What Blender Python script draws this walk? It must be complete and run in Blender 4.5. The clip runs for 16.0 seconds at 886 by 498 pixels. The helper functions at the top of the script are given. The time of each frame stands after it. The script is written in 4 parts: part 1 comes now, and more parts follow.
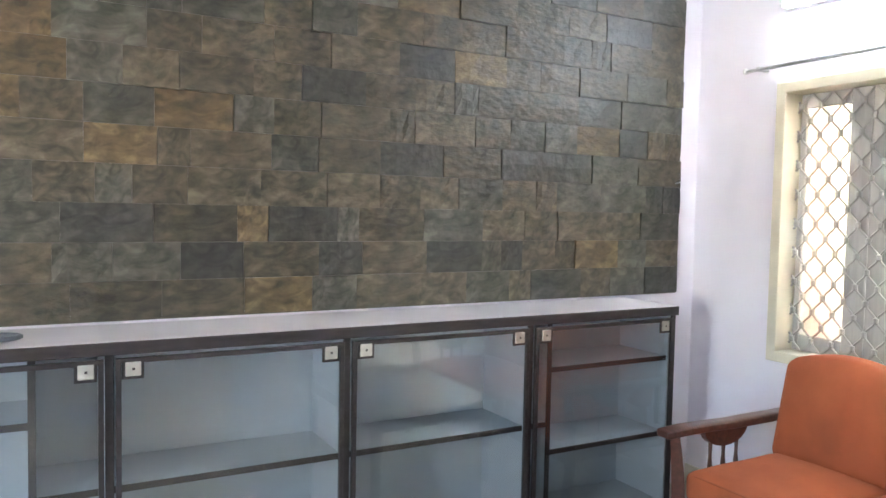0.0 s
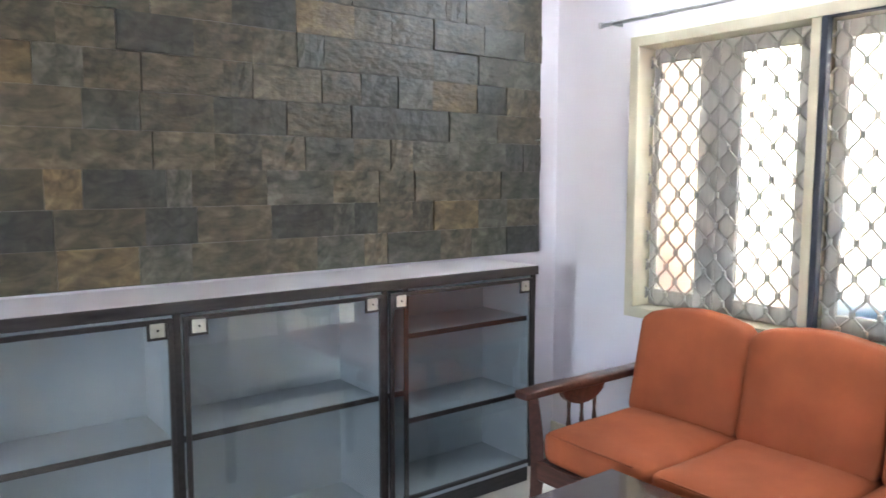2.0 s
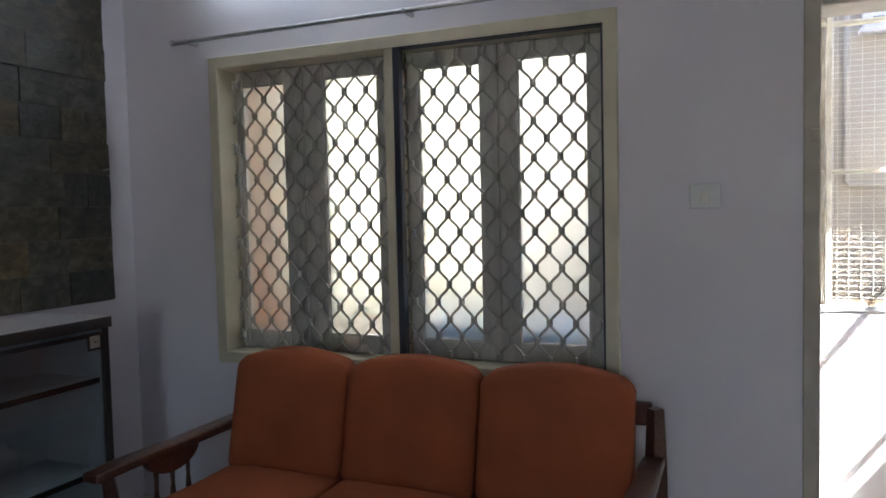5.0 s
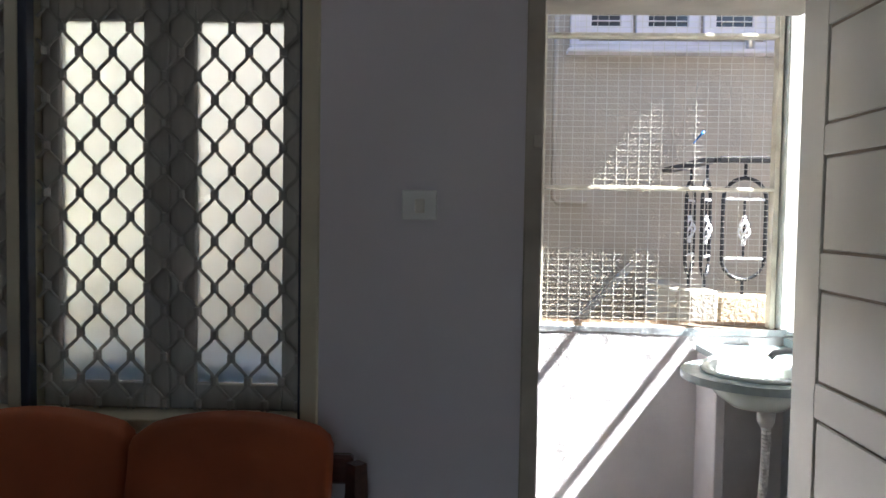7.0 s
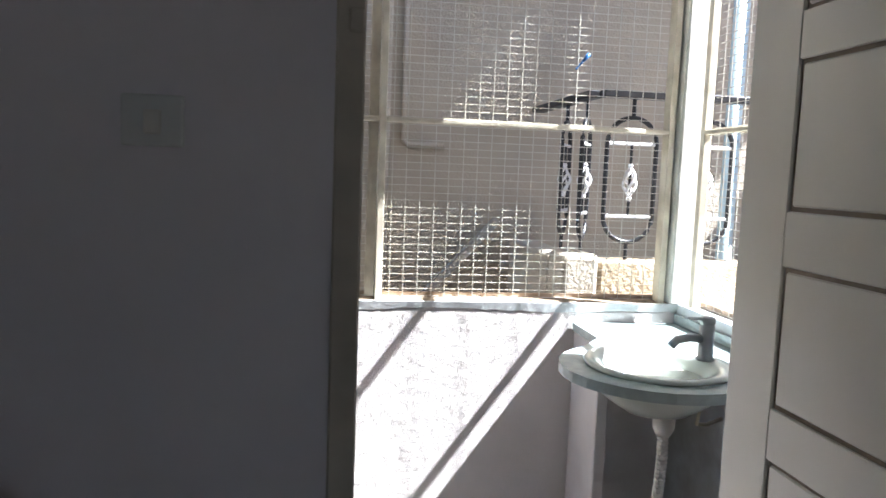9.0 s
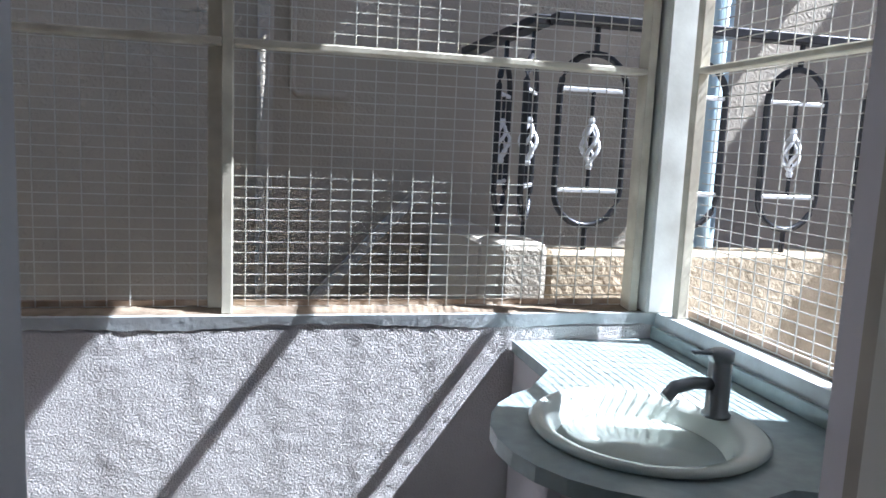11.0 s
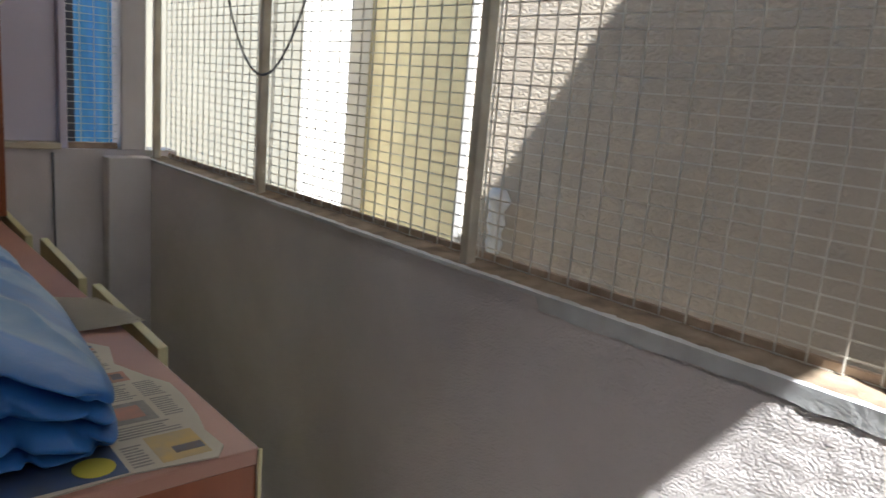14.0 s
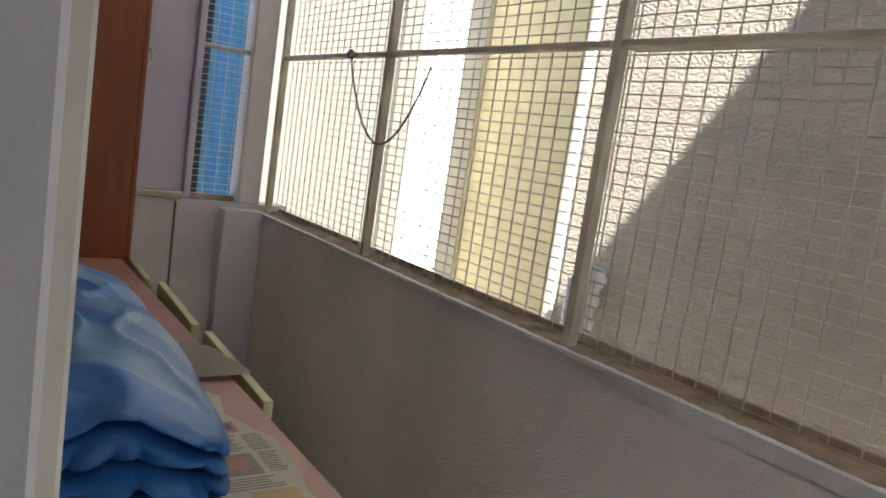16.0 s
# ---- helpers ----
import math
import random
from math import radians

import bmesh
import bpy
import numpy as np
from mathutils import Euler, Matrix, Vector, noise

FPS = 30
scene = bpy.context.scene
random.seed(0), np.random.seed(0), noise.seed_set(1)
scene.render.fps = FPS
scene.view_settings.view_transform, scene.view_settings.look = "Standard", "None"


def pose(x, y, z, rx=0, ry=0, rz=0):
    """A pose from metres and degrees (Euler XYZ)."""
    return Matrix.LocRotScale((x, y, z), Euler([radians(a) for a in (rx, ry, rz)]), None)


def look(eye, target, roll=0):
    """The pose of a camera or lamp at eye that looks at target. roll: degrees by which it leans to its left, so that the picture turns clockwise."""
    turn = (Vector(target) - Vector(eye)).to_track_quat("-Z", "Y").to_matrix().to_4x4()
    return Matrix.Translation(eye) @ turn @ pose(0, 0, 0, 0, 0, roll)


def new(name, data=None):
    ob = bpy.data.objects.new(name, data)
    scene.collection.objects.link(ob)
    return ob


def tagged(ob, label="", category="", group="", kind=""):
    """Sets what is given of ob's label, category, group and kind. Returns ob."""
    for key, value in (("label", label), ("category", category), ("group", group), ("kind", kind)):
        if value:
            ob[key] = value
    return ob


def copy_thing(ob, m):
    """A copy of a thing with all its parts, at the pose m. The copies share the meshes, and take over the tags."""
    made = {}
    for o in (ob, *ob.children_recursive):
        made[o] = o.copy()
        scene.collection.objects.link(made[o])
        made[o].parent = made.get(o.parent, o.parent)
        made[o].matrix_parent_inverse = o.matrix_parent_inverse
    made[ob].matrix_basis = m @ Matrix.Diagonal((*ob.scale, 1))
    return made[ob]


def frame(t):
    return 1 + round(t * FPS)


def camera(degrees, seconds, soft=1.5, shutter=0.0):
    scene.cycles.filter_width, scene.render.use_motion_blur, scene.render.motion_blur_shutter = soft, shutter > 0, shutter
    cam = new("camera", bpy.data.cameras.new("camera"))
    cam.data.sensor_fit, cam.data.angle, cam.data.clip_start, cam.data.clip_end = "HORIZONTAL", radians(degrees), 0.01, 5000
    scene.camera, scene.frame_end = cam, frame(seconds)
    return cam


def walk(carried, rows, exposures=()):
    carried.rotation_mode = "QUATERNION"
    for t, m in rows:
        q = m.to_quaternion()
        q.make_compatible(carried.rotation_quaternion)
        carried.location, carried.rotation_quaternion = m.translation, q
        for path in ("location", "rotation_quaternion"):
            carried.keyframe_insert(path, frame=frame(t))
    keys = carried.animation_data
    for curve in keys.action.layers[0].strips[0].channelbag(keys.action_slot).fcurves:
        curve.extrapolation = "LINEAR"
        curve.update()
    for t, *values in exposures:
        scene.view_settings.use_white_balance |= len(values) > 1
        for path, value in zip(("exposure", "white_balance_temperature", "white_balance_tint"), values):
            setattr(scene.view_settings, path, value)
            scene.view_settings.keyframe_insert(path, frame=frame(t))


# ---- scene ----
cam = camera(61.7, 16.0, shutter=0.2)
PATH = [
    (0, (0.296, -0.45, 1.469), (-1.453, 0.515, 1.363), 1.1),
    (0.5, (0.289, -0.416, 1.461), (-1.436, 0.593, 1.366), 0.6),
    (1, (0.295, -0.35, 1.453), (-1.415, 0.682, 1.357), -0.3),
    (1.5, (0.283, -0.3, 1.433), (-1.398, 0.777, 1.318), -0.8),
    (2, (0.239, -0.224, 1.452), (-1.342, 0.985, 1.254), 0.1),
    (2.5, (0.161, -0.181, 1.447), (-1.194, 1.276, 1.246), 1.1),
    (3, (0.138, -0.151, 1.453), (-1.075, 1.432, 1.305), 1.2),
    (3.5, (0.129, -0.144, 1.444), (-0.937, 1.544, 1.329), 1.2),
    (5.8, (0.129, 0.244, 1.419), (-0.404, 2.168, 1.304), -0.7),
    (6, (0.117, 0.295, 1.428), (-0.316, 2.244, 1.315), -0.0),
    (6.3, (0.099, 0.371, 1.423), (-0.172, 2.349, 1.319), 0.9),
    (6.5, (0.086, 0.409, 1.421), (-0.09, 2.399, 1.329), 1.0),
    (7, (0.106, 0.59, 1.418), (0.037, 2.587, 1.329), 0.9),
    (7.5, (0.16, 0.78, 1.409), (0.125, 2.778, 1.318), 0.6),
    (8, (0.17, 0.984, 1.398), (0.226, 2.98, 1.287), 0.9),
    (8.5, (0.181, 1.188, 1.395), (0.364, 3.174, 1.244), 2.0),
    (9, (0.255, 1.393, 1.38), (0.56, 3.359, 1.176), 2.2),
    (9.2, (0.3, 1.475, 1.384), (0.63, 3.434, 1.157), 1.9),
    (11.3, (0.565, 2.264, 1.322), (1.031, 4.189, 1.048), 2.7),
    (11.5, (0.602, 2.319, 1.309), (0.983, 4.263, 1.04), 2.7),
    (12, (0.642, 2.468, 1.317), (0.799, 4.437, 1.003), 3.1),
    (12.5, (0.641, 2.599, 1.316), (0.449, 4.557, 0.956), 4.6),
    (13, (0.639, 2.739, 1.297), (-0.074, 4.568, 0.913), 3.9),
    (13.5, (0.612, 2.823, 1.3), (-0.545, 4.402, 0.891), 3.9),
    (14, (0.574, 2.9, 1.281), (-0.893, 4.195, 0.868), 5.0),
    (14.5, (0.545, 2.899, 1.283), (-1.097, 3.965, 0.871), 5.9),
    (15, (0.545, 2.879, 1.306), (-1.2, 3.771, 0.906), 6.9),
    (15.5, (0.546, 2.868, 1.301), (-1.19, 3.803, 0.966), 8.2),
    (16, (0.559, 2.843, 1.306), (-1.073, 3.966, 1.035), 8.5),
]
walk(cam, [(t, look(eye, target, roll)) for t, eye, target, roll in PATH],
     exposures=[(0, 7.05, 6200, 10), (1.5, 7.0, 6200, 10), (2.5, 6.35, 5900, 10), (3.5, 5.2, 5900, 10), (6, 3.8, 6000, 10), (7, 3.15, 6000, 10), (9.2, 2.75, 5950, 10),
                (11.3, 1.6, 5400, 10), (12.5, 1.4, 5400, 10), (13.5, 1.7, 5800, 10), (14.5, 2.4, 6500, 10), (16, 2.4, 6500, 10)])

# ---- world, sun, large lights ----
SUN = Vector((1.0, -0.265, 1.37)).normalized()
world = bpy.data.worlds.new("world")
scene.world = world
world.use_nodes = True
sky = world.node_tree.nodes.new("ShaderNodeTexSky")
sky.sky_type = "NISHITA"
sky.sun_disc = False
sky.sun_elevation = math.asin(SUN.z)
sky.sun_rotation = math.atan2(SUN.x, SUN.y)
bg = world.node_tree.nodes["Background"]
bg.inputs[1].default_value = 0.052
world.node_tree.links.new(sky.outputs[0], bg.inputs[0])
sun = new("sun", bpy.data.lights.new("sun", "SUN"))
sun.data.energy = 5.0
sun.data.angle = radians(0.5)
sun.data.color = (1.0, 0.97, 0.93)
sun.matrix_world = look((0, 0, 0), -SUN)


def fill_lamp(name, at, target, w, h, watts, colour=(0.88, 0.94, 1.0)):
    d = bpy.data.lights.new(name, "AREA")
    d.shape, d.size, d.size_y, d.energy, d.color = "RECTANGLE", w, h, watts, colour
    ob = new(name, d)
    ob.matrix_world = look(at, target)
    return ob


# added fill lamp that brightens the room from behind; no known source there
fill_lamp("room_fill", (0.25, -3.37, 1.5), (0.25, 0, 1.3), 0.85, 0.95, 0.5)

# ---- materials ----


def material(name, colour, rough=0.6, metal=0.0, spread=0.12, scale=6.0, bump=0.2, bump_scale=120.0, bump_depth=0.002,
             second=None, second_amount=0.5, per_object=0.0, coat=0.0, stretch=(1, 1, 1), placed=False):
    m = bpy.data.materials.new(name)
    m.use_nodes = True
    nt = m.node_tree
    b = nt.nodes["Principled BSDF"]
    b.inputs["Roughness"].default_value = rough
    b.inputs["Metallic"].default_value = metal
    b.inputs["Coat Weight"].default_value = coat
    tc = nt.nodes.new("ShaderNodeTexCoord")
    mp = nt.nodes.new("ShaderNodeMapping")
    mp.inputs["Scale"].default_value = stretch
    if placed:
        nt.links.new(nt.nodes.new("ShaderNodeNewGeometry").outputs["Position"], mp.inputs[0])
    else:
        nt.links.new(tc.outputs["Object"], mp.inputs[0])
    n1 = nt.nodes.new("ShaderNodeTexNoise")
    n1.inputs["Scale"].default_value = scale
    n1.inputs["Detail"].default_value = 6
    nt.links.new(mp.outputs[0], n1.inputs["Vector"])
    ramp = nt.nodes.new("ShaderNodeValToRGB")
    ramp.color_ramp.elements[0].position, ramp.color_ramp.elements[1].position = 0.3, 0.7
    lo = [c * (1 - spread) for c in colour]
    hi = [min(1, c * (1 + spread)) for c in colour]
    if second:
        lo = [c * (1 - second_amount) + s * second_amount for c, s in zip(lo, second)]
    ramp.color_ramp.elements[0].color, ramp.color_ramp.elements[1].color = (*lo, 1), (*hi, 1)
    nt.links.new(n1.outputs[0], ramp.inputs[0])
    out = ramp.outputs[0]
    if per_object:
        oi = nt.nodes.new("ShaderNodeObjectInfo")
        hs = nt.nodes.new("ShaderNodeHueSaturation")
        mr = nt.nodes.new("ShaderNodeMapRange")
        mr.inputs[3].default_value, mr.inputs[4].default_value = 1 - per_object, 1 + per_object
        nt.links.new(oi.outputs["Random"], mr.inputs[0])
        nt.links.new(mr.outputs[0], hs.inputs["Value"])
        nt.links.new(out, hs.inputs["Color"])
        out = hs.outputs[0]
    if placed:
        n3 = nt.nodes.new("ShaderNodeTexNoise")
        n3.inputs["Scale"].default_value = 2.6
        n3.inputs["Detail"].default_value = 8
        n3.inputs["Distortion"].default_value = 1.2
        mr3 = nt.nodes.new("ShaderNodeMapRange")
        mr3.inputs[1].default_value, mr3.inputs[2].default_value = 0.3, 0.7
        mr3.inputs[3].default_value, mr3.inputs[4].default_value = 0.55, 1.5
        hs3 = nt.nodes.new("ShaderNodeHueSaturation")
        nt.links.new(n3.outputs[0], mr3.inputs[0])
        nt.links.new(mr3.outputs[0], hs3.inputs["Value"])
        nt.links.new(out, hs3.inputs["Color"])
        out = hs3.outputs[0]
    nt.links.new(out, b.inputs["Base Color"])
    n2 = nt.nodes.new("ShaderNodeTexNoise")
    n2.inputs["Scale"].default_value = bump_scale
    n2.inputs["Detail"].default_value = 4
    nt.links.new(mp.outputs[0], n2.inputs["Vector"])
    bp = nt.nodes.new("ShaderNodeBump")
    bp.inputs["Strength"].default_value = bump
    bp.inputs["Distance"].default_value = bump_depth
    nt.links.new(n2.outputs[0], bp.inputs["Height"])
    nt.links.new(bp.outputs[0], b.inputs["Normal"])
    return m


def glass(name, tint=(0.93, 0.96, 0.95), rough=0.0, ior=1.45):
    m = bpy.data.materials.new(name)
    m.use_nodes = True
    b = m.node_tree.nodes["Principled BSDF"]
    b.inputs["Base Color"].default_value = (*tint, 1)
    b.inputs["Roughness"].default_value = rough
    b.inputs["Transmission Weight"].default_value = 1.0
    b.inputs["IOR"].default_value = ior
    return m


def glow(name, colour, strength):
    m = bpy.data.materials.new(name)
    m.use_nodes = True
    b = m.node_tree.nodes["Principled BSDF"]
    b.inputs["Base Color"].default_value = (*colour, 1)
    b.inputs["Emission Color"].default_value = (*colour, 1)
    b.inputs["Emission Strength"].default_value = strength
    return m


M_WALL = material("room_paint", (0.78, 0.74, 0.79), 0.55, spread=0.03, scale=1.5, bump=0.15, bump_scale=60)
M_CEIL = material("ceiling_paint", (0.82, 0.82, 0.82), 0.7, spread=0.02, scale=2)
M_FLOOR = material("floor_tile", (0.55, 0.5, 0.42), 0.25, spread=0.08, scale=5, bump=0.03)
M_GROUT = material("grout", (0.75, 0.72, 0.68), 0.9, spread=0.1, scale=9)
M_SKIRT = material("skirting", (0.58, 0.54, 0.46), 0.35, spread=0.06)
M_SLATE = material("slate_olive", (0.068, 0.056, 0.034), 0.46, spread=0.35, scale=11, second=(0.036, 0.031, 0.022), second_amount=0.7,
                   bump=0.3, bump_scale=26, bump_depth=0.016, per_object=0.28, stretch=(1, 1, 1.8), placed=True)
M_SLATE_B = material("slate_blue_grey", (0.058, 0.056, 0.042), 0.44, spread=0.35, scale=9, second=(0.036, 0.033, 0.024), second_amount=0.6, bump=0.3,
                     bump_scale=22, bump_depth=0.016, per_object=0.25, stretch=(1, 1, 1.6), placed=True)
M_SLATE_G = material("slate_gold", (0.1, 0.07, 0.032), 0.42, spread=0.3, scale=12, second=(0.05, 0.04, 0.024), second_amount=0.7, bump=0.3,
                     bump_scale=28, bump_depth=0.014, per_object=0.25, stretch=(1, 1, 2), placed=True)
M_SLATE_D = material("slate_dark", (0.03, 0.029, 0.025), 0.4, spread=0.35, scale=10, second=(0.045, 0.038, 0.025), bump=0.3,
                     bump_scale=20, bump_depth=0.018, per_object=0.2, placed=True)
M_BED = material("dark_bed", (0.09, 0.08, 0.065), 0.9, spread=0.2, scale=9)
M_DARKWOOD = material("dark_edge_wood", (0.028, 0.022, 0.022), 0.35, spread=0.35, scale=10, stretch=(8, 1, 8), bump=0.08)
# white laminate inside the cabinet: its shade is mixed in as darker blue-grey
M_LAMSHADED = material("shaded_white_laminate", (0.42, 0.46, 0.5), 0.3, spread=0.06, scale=3, bump=0.03)
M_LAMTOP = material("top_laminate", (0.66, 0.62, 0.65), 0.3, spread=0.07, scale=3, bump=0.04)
M_STEEL = material("brushed_steel", (0.62, 0.62, 0.6), 0.3, metal=1.0, spread=0.1, scale=30, bump=0.05)
M_CHROME = material("chrome", (0.5, 0.52, 0.54), 0.18, metal=1.0, spread=0.06, scale=20, bump=0.02)
M_HINGE = material("hinge_plate", (0.5, 0.49, 0.44), 0.35, metal=0.6, spread=0.1, scale=30, bump=0.05)
M_GLASS = glass("clear_glass", ior=1.6)
M_GLASS_W = glass("window_glass", (0.94, 0.96, 0.95), 0.55)
M_CREAM = material("cream_frame_paint", (0.66, 0.6, 0.46), 0.45, spread=0.1, scale=5, bump=0.12, bump_scale=40)
M_SASH = material("grey_sash_paint", (0.5, 0.48, 0.45), 0.5, spread=0.1, scale=6, stretch=(6, 6, 1), bump=0.1)
M_NETFRAME = material("dark_net_frame", (0.05, 0.055, 0.075), 0.4, spread=0.2, scale=8, bump=0.05)
M_GRILL = material("grille_paint", (0.42, 0.4, 0.37), 0.45, spread=0.15, scale=14, bump=0.1)
M_ROD = material("rod_metal", (0.6, 0.58, 0.58), 0.35, metal=0.7, spread=0.1, scale=20, bump=0.04)
M_ORANGE = material("orange_upholstery", (0.36, 0.088, 0.028), 0.85, spread=0.16, scale=5, bump=0.45, bump_scale=420, bump_depth=0.0015)
M_PIPING = material("orange_seam", (0.3, 0.075, 0.025), 0.85, spread=0.15, bump=0.2, bump_scale=300)
M_ROSEWOOD = material("rosewood", (0.085, 0.032, 0.022), 0.3, spread=0.35, scale=7, stretch=(1, 8, 8), bump=0.06, coat=0.2)
M_TABLE = material("table_top_wood", (0.06, 0.042, 0.038), 0.1, spread=0.3, scale=6, stretch=(1, 7, 1), bump=0.03, coat=0.3)
M_DOOR = material("door_enamel", (0.8, 0.77, 0.71), 0.28, spread=0.05, scale=3, bump=0.06, bump_scale=30, coat=0.15)
M_GROOVE = material("door_groove", (0.3, 0.24, 0.19), 0.6, spread=0.2, scale=8)
M_FRAMEB = material("door_frame_paint", (0.52, 0.47, 0.4), 0.5, spread=0.15, scale=5, second=(0.32, 0.27, 0.22), bump=0.2, bump_scale=35)
M_SWITCH = material("switch_plastic", (0.7, 0.7, 0.7), 0.3, spread=0.02, bump=0.01)
M_PARAPET = material("parapet_plaster", (0.8, 0.76, 0.75), 0.8, spread=0.08, scale=2.5, second=(0.6, 0.57, 0.56), second_amount=0.3,
                     bump=0.7, bump_scale=210, bump_depth=0.005)
M_OUTWALL = material("outer_house_paint", (0.66, 0.68, 0.74), 0.75, spread=0.07, scale=4, bump=0.4, bump_scale=70, bump_depth=0.003)
M_CEMENT = material("patched_cement", (0.66, 0.7, 0.72), 0.75, spread=0.14, scale=9, second=(0.45, 0.42, 0.38), second_amount=0.35, bump=0.4,
                    bump_scale=60, bump_depth=0.004)
M_BALFLOOR = material("balcony_floor", (0.5, 0.48, 0.44), 0.5, spread=0.15, scale=4, bump=0.1)
M_MESHP = material("mesh_frame_paint", (0.68, 0.64, 0.52), 0.45, spread=0.15, scale=10, second=(0.35, 0.28, 0.2), second_amount=0.4, bump=0.2)
M_CORNER = material("weathered_post_paint", (0.66, 0.67, 0.63), 0.55, spread=0.15, scale=8, second=(0.42, 0.4, 0.34), second_amount=0.4, bump=0.2)
M_WIRE = material("welded_wire", (0.66, 0.64, 0.58), 0.5, spread=0.1, scale=20, bump=0.05, metal=0.1)
M_RUST = material("rusty_rail", (0.5, 0.4, 0.3), 0.7, spread=0.3, scale=14, second=(0.24, 0.14, 0.08), second_amount=0.6, bump=0.4, bump_scale=80)
M_DIRT = material("dirt_stained_bedding", (0.3, 0.235, 0.17), 0.9, spread=0.35, scale=16, second=(0.14, 0.1, 0.07), second_amount=0.6, bump=0.5, bump_scale=70, bump_depth=0.006)
M_GRANITE = material("grey_green_slab", (0.36, 0.43, 0.43), 0.22, spread=0.1, scale=30, bump=0.04)
M_CERAMIC = material("sanitary_ceramic", (0.7, 0.76, 0.7), 0.12, spread=0.02, scale=2, bump=0.0, coat=0.4)
M_TAP = material("tap_metal", (0.3, 0.32, 0.33), 0.3, metal=0.8, spread=0.1, scale=20, bump=0.03)
M_PVC = material("white_pvc", (0.72, 0.7, 0.66), 0.4, spread=0.05, bump=0.03)
M_BROWN = material("brown_laminate", (0.27, 0.075, 0.028), 0.4, spread=0.13, scale=4, stretch=(6, 6, 0.7), bump=0.1, bump_scale=30)
M_SALMON = material("salmon_laminate", (0.43, 0.23, 0.18), 0.42, spread=0.08, scale=5, bump=0.06)
M_LIPPING = material("cream_lipping", (0.66, 0.62, 0.36), 0.5, spread=0.1, scale=9, bump=0.05)
M_LAV = material("lavender_panel", (0.62, 0.6, 0.74), 0.4, spread=0.05, scale=3, bump=0.05)
M_WHITEW = material("balcony_white_wall", (0.7, 0.67, 0.68), 0.7, spread=0.08, scale=4, second=(0.56, 0.5, 0.48), second_amount=0.3, bump=0.3, bump_scale=50)
M_BLUESHEET = material("blue_sheet", (0.1, 0.36, 0.68), 0.4, spread=0.1, scale=5, stretch=(1, 14, 1), bump=0.15)
M_NEIGH = material("neighbour_plaster", (0.52, 0.46, 0.375), 0.85, spread=0.07, scale=3, second=(0.42, 0.38, 0.32), second_amount=0.4, bump=0.9,
                   bump_scale=80, bump_depth=0.008)
M_YELLOW = material("yellow_house_wall", (0.66, 0.58, 0.34), 0.8, spread=0.05, scale=2, bump=0.3, bump_scale=50)
# cream wall with its shade put into the colour, hence the low values
M_PALE_SHADED = material("shaded_pale_wall", (0.5, 0.48, 0.39), 0.8, spread=0.05, scale=2, bump=0.3, bump_scale=40)
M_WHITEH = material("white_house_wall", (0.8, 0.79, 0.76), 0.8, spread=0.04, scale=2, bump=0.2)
M_PURPLE = material("mauve_house_wall", (0.42, 0.38, 0.42), 0.8, spread=0.06, scale=3, bump=0.3, bump_scale=50)
M_STONEB = material("sandy_masonry", (0.55, 0.45, 0.32), 0.9, spread=0.2, scale=12, second=(0.36, 0.28, 0.18), bump=0.9, bump_scale=55, bump_depth=0.012)
M_IRON = material("dark_iron", (0.05, 0.05, 0.055), 0.35, metal=0.6, spread=0.2, scale=20, bump=0.08)
M_SILVER = material("silver_paint", (0.78, 0.78, 0.8), 0.35, metal=0.3, spread=0.08, scale=20, bump=0.05)
M_BLUEPIPE = material("pale_blue_pipe", (0.52, 0.66, 0.72), 0.4, spread=0.07, scale=6, bump=0.04)
M_WINWHITE = material("far_window_paint", (0.72, 0.69, 0.72), 0.5, spread=0.06, scale=8, bump=0.1)
M_DARKPANE = material("dark_pane", (0.07, 0.075, 0.08), 0.12, spread=0.2, scale=9, bump=0.02)
M_BLUECLIP = material("blue_plastic", (0.04, 0.16, 0.42), 0.4, spread=0.1, bump=0.05)
M_CABLE = material("grey_cable", (0.14, 0.15, 0.17), 0.5, spread=0.1, bump=0.02)
M_GROUND = material("ground_earth", (0.3, 0.26, 0.2), 0.95, spread=0.25, scale=0.8, bump=0.5, bump_scale=8, bump_depth=0.03)
M_PAPER_Y = material("yellow_print", (0.68, 0.62, 0.1), 0.8, spread=0.08, bump=0.05)
M_PAPER_D = material("dark_print", (0.13, 0.15, 0.2), 0.8, spread=0.3, scale=40, second=(0.3, 0.22, 0.16), bump=0.05)
M_PAPER_T = material("text_print", (0.3, 0.29, 0.27), 0.85, spread=0.15, scale=60, bump=0.05)
M_PRINT_B = material("blue_print", (0.05, 0.09, 0.2), 0.8, spread=0.4, scale=30, second=(0.16, 0.2, 0.25), bump=0.05)
M_PRINT_O = material("ochre_print", (0.5, 0.36, 0.14), 0.8, spread=0.3, scale=35, second=(0.62, 0.55, 0.4), bump=0.05)
M_PRINT_P = material("red_print", (0.4, 0.2, 0.15), 0.8, spread=0.4, scale=45, second=(0.55, 0.42, 0.35), bump=0.05)
M_TUBE = glow("tube_glow", (0.85, 0.94, 1.0), 0.9)


def newsprint():
    m = material("newsprint", (0.58, 0.54, 0.45), 0.85, spread=0.08, scale=6, bump=0.25, bump_scale=25, bump_depth=0.004)
    return m


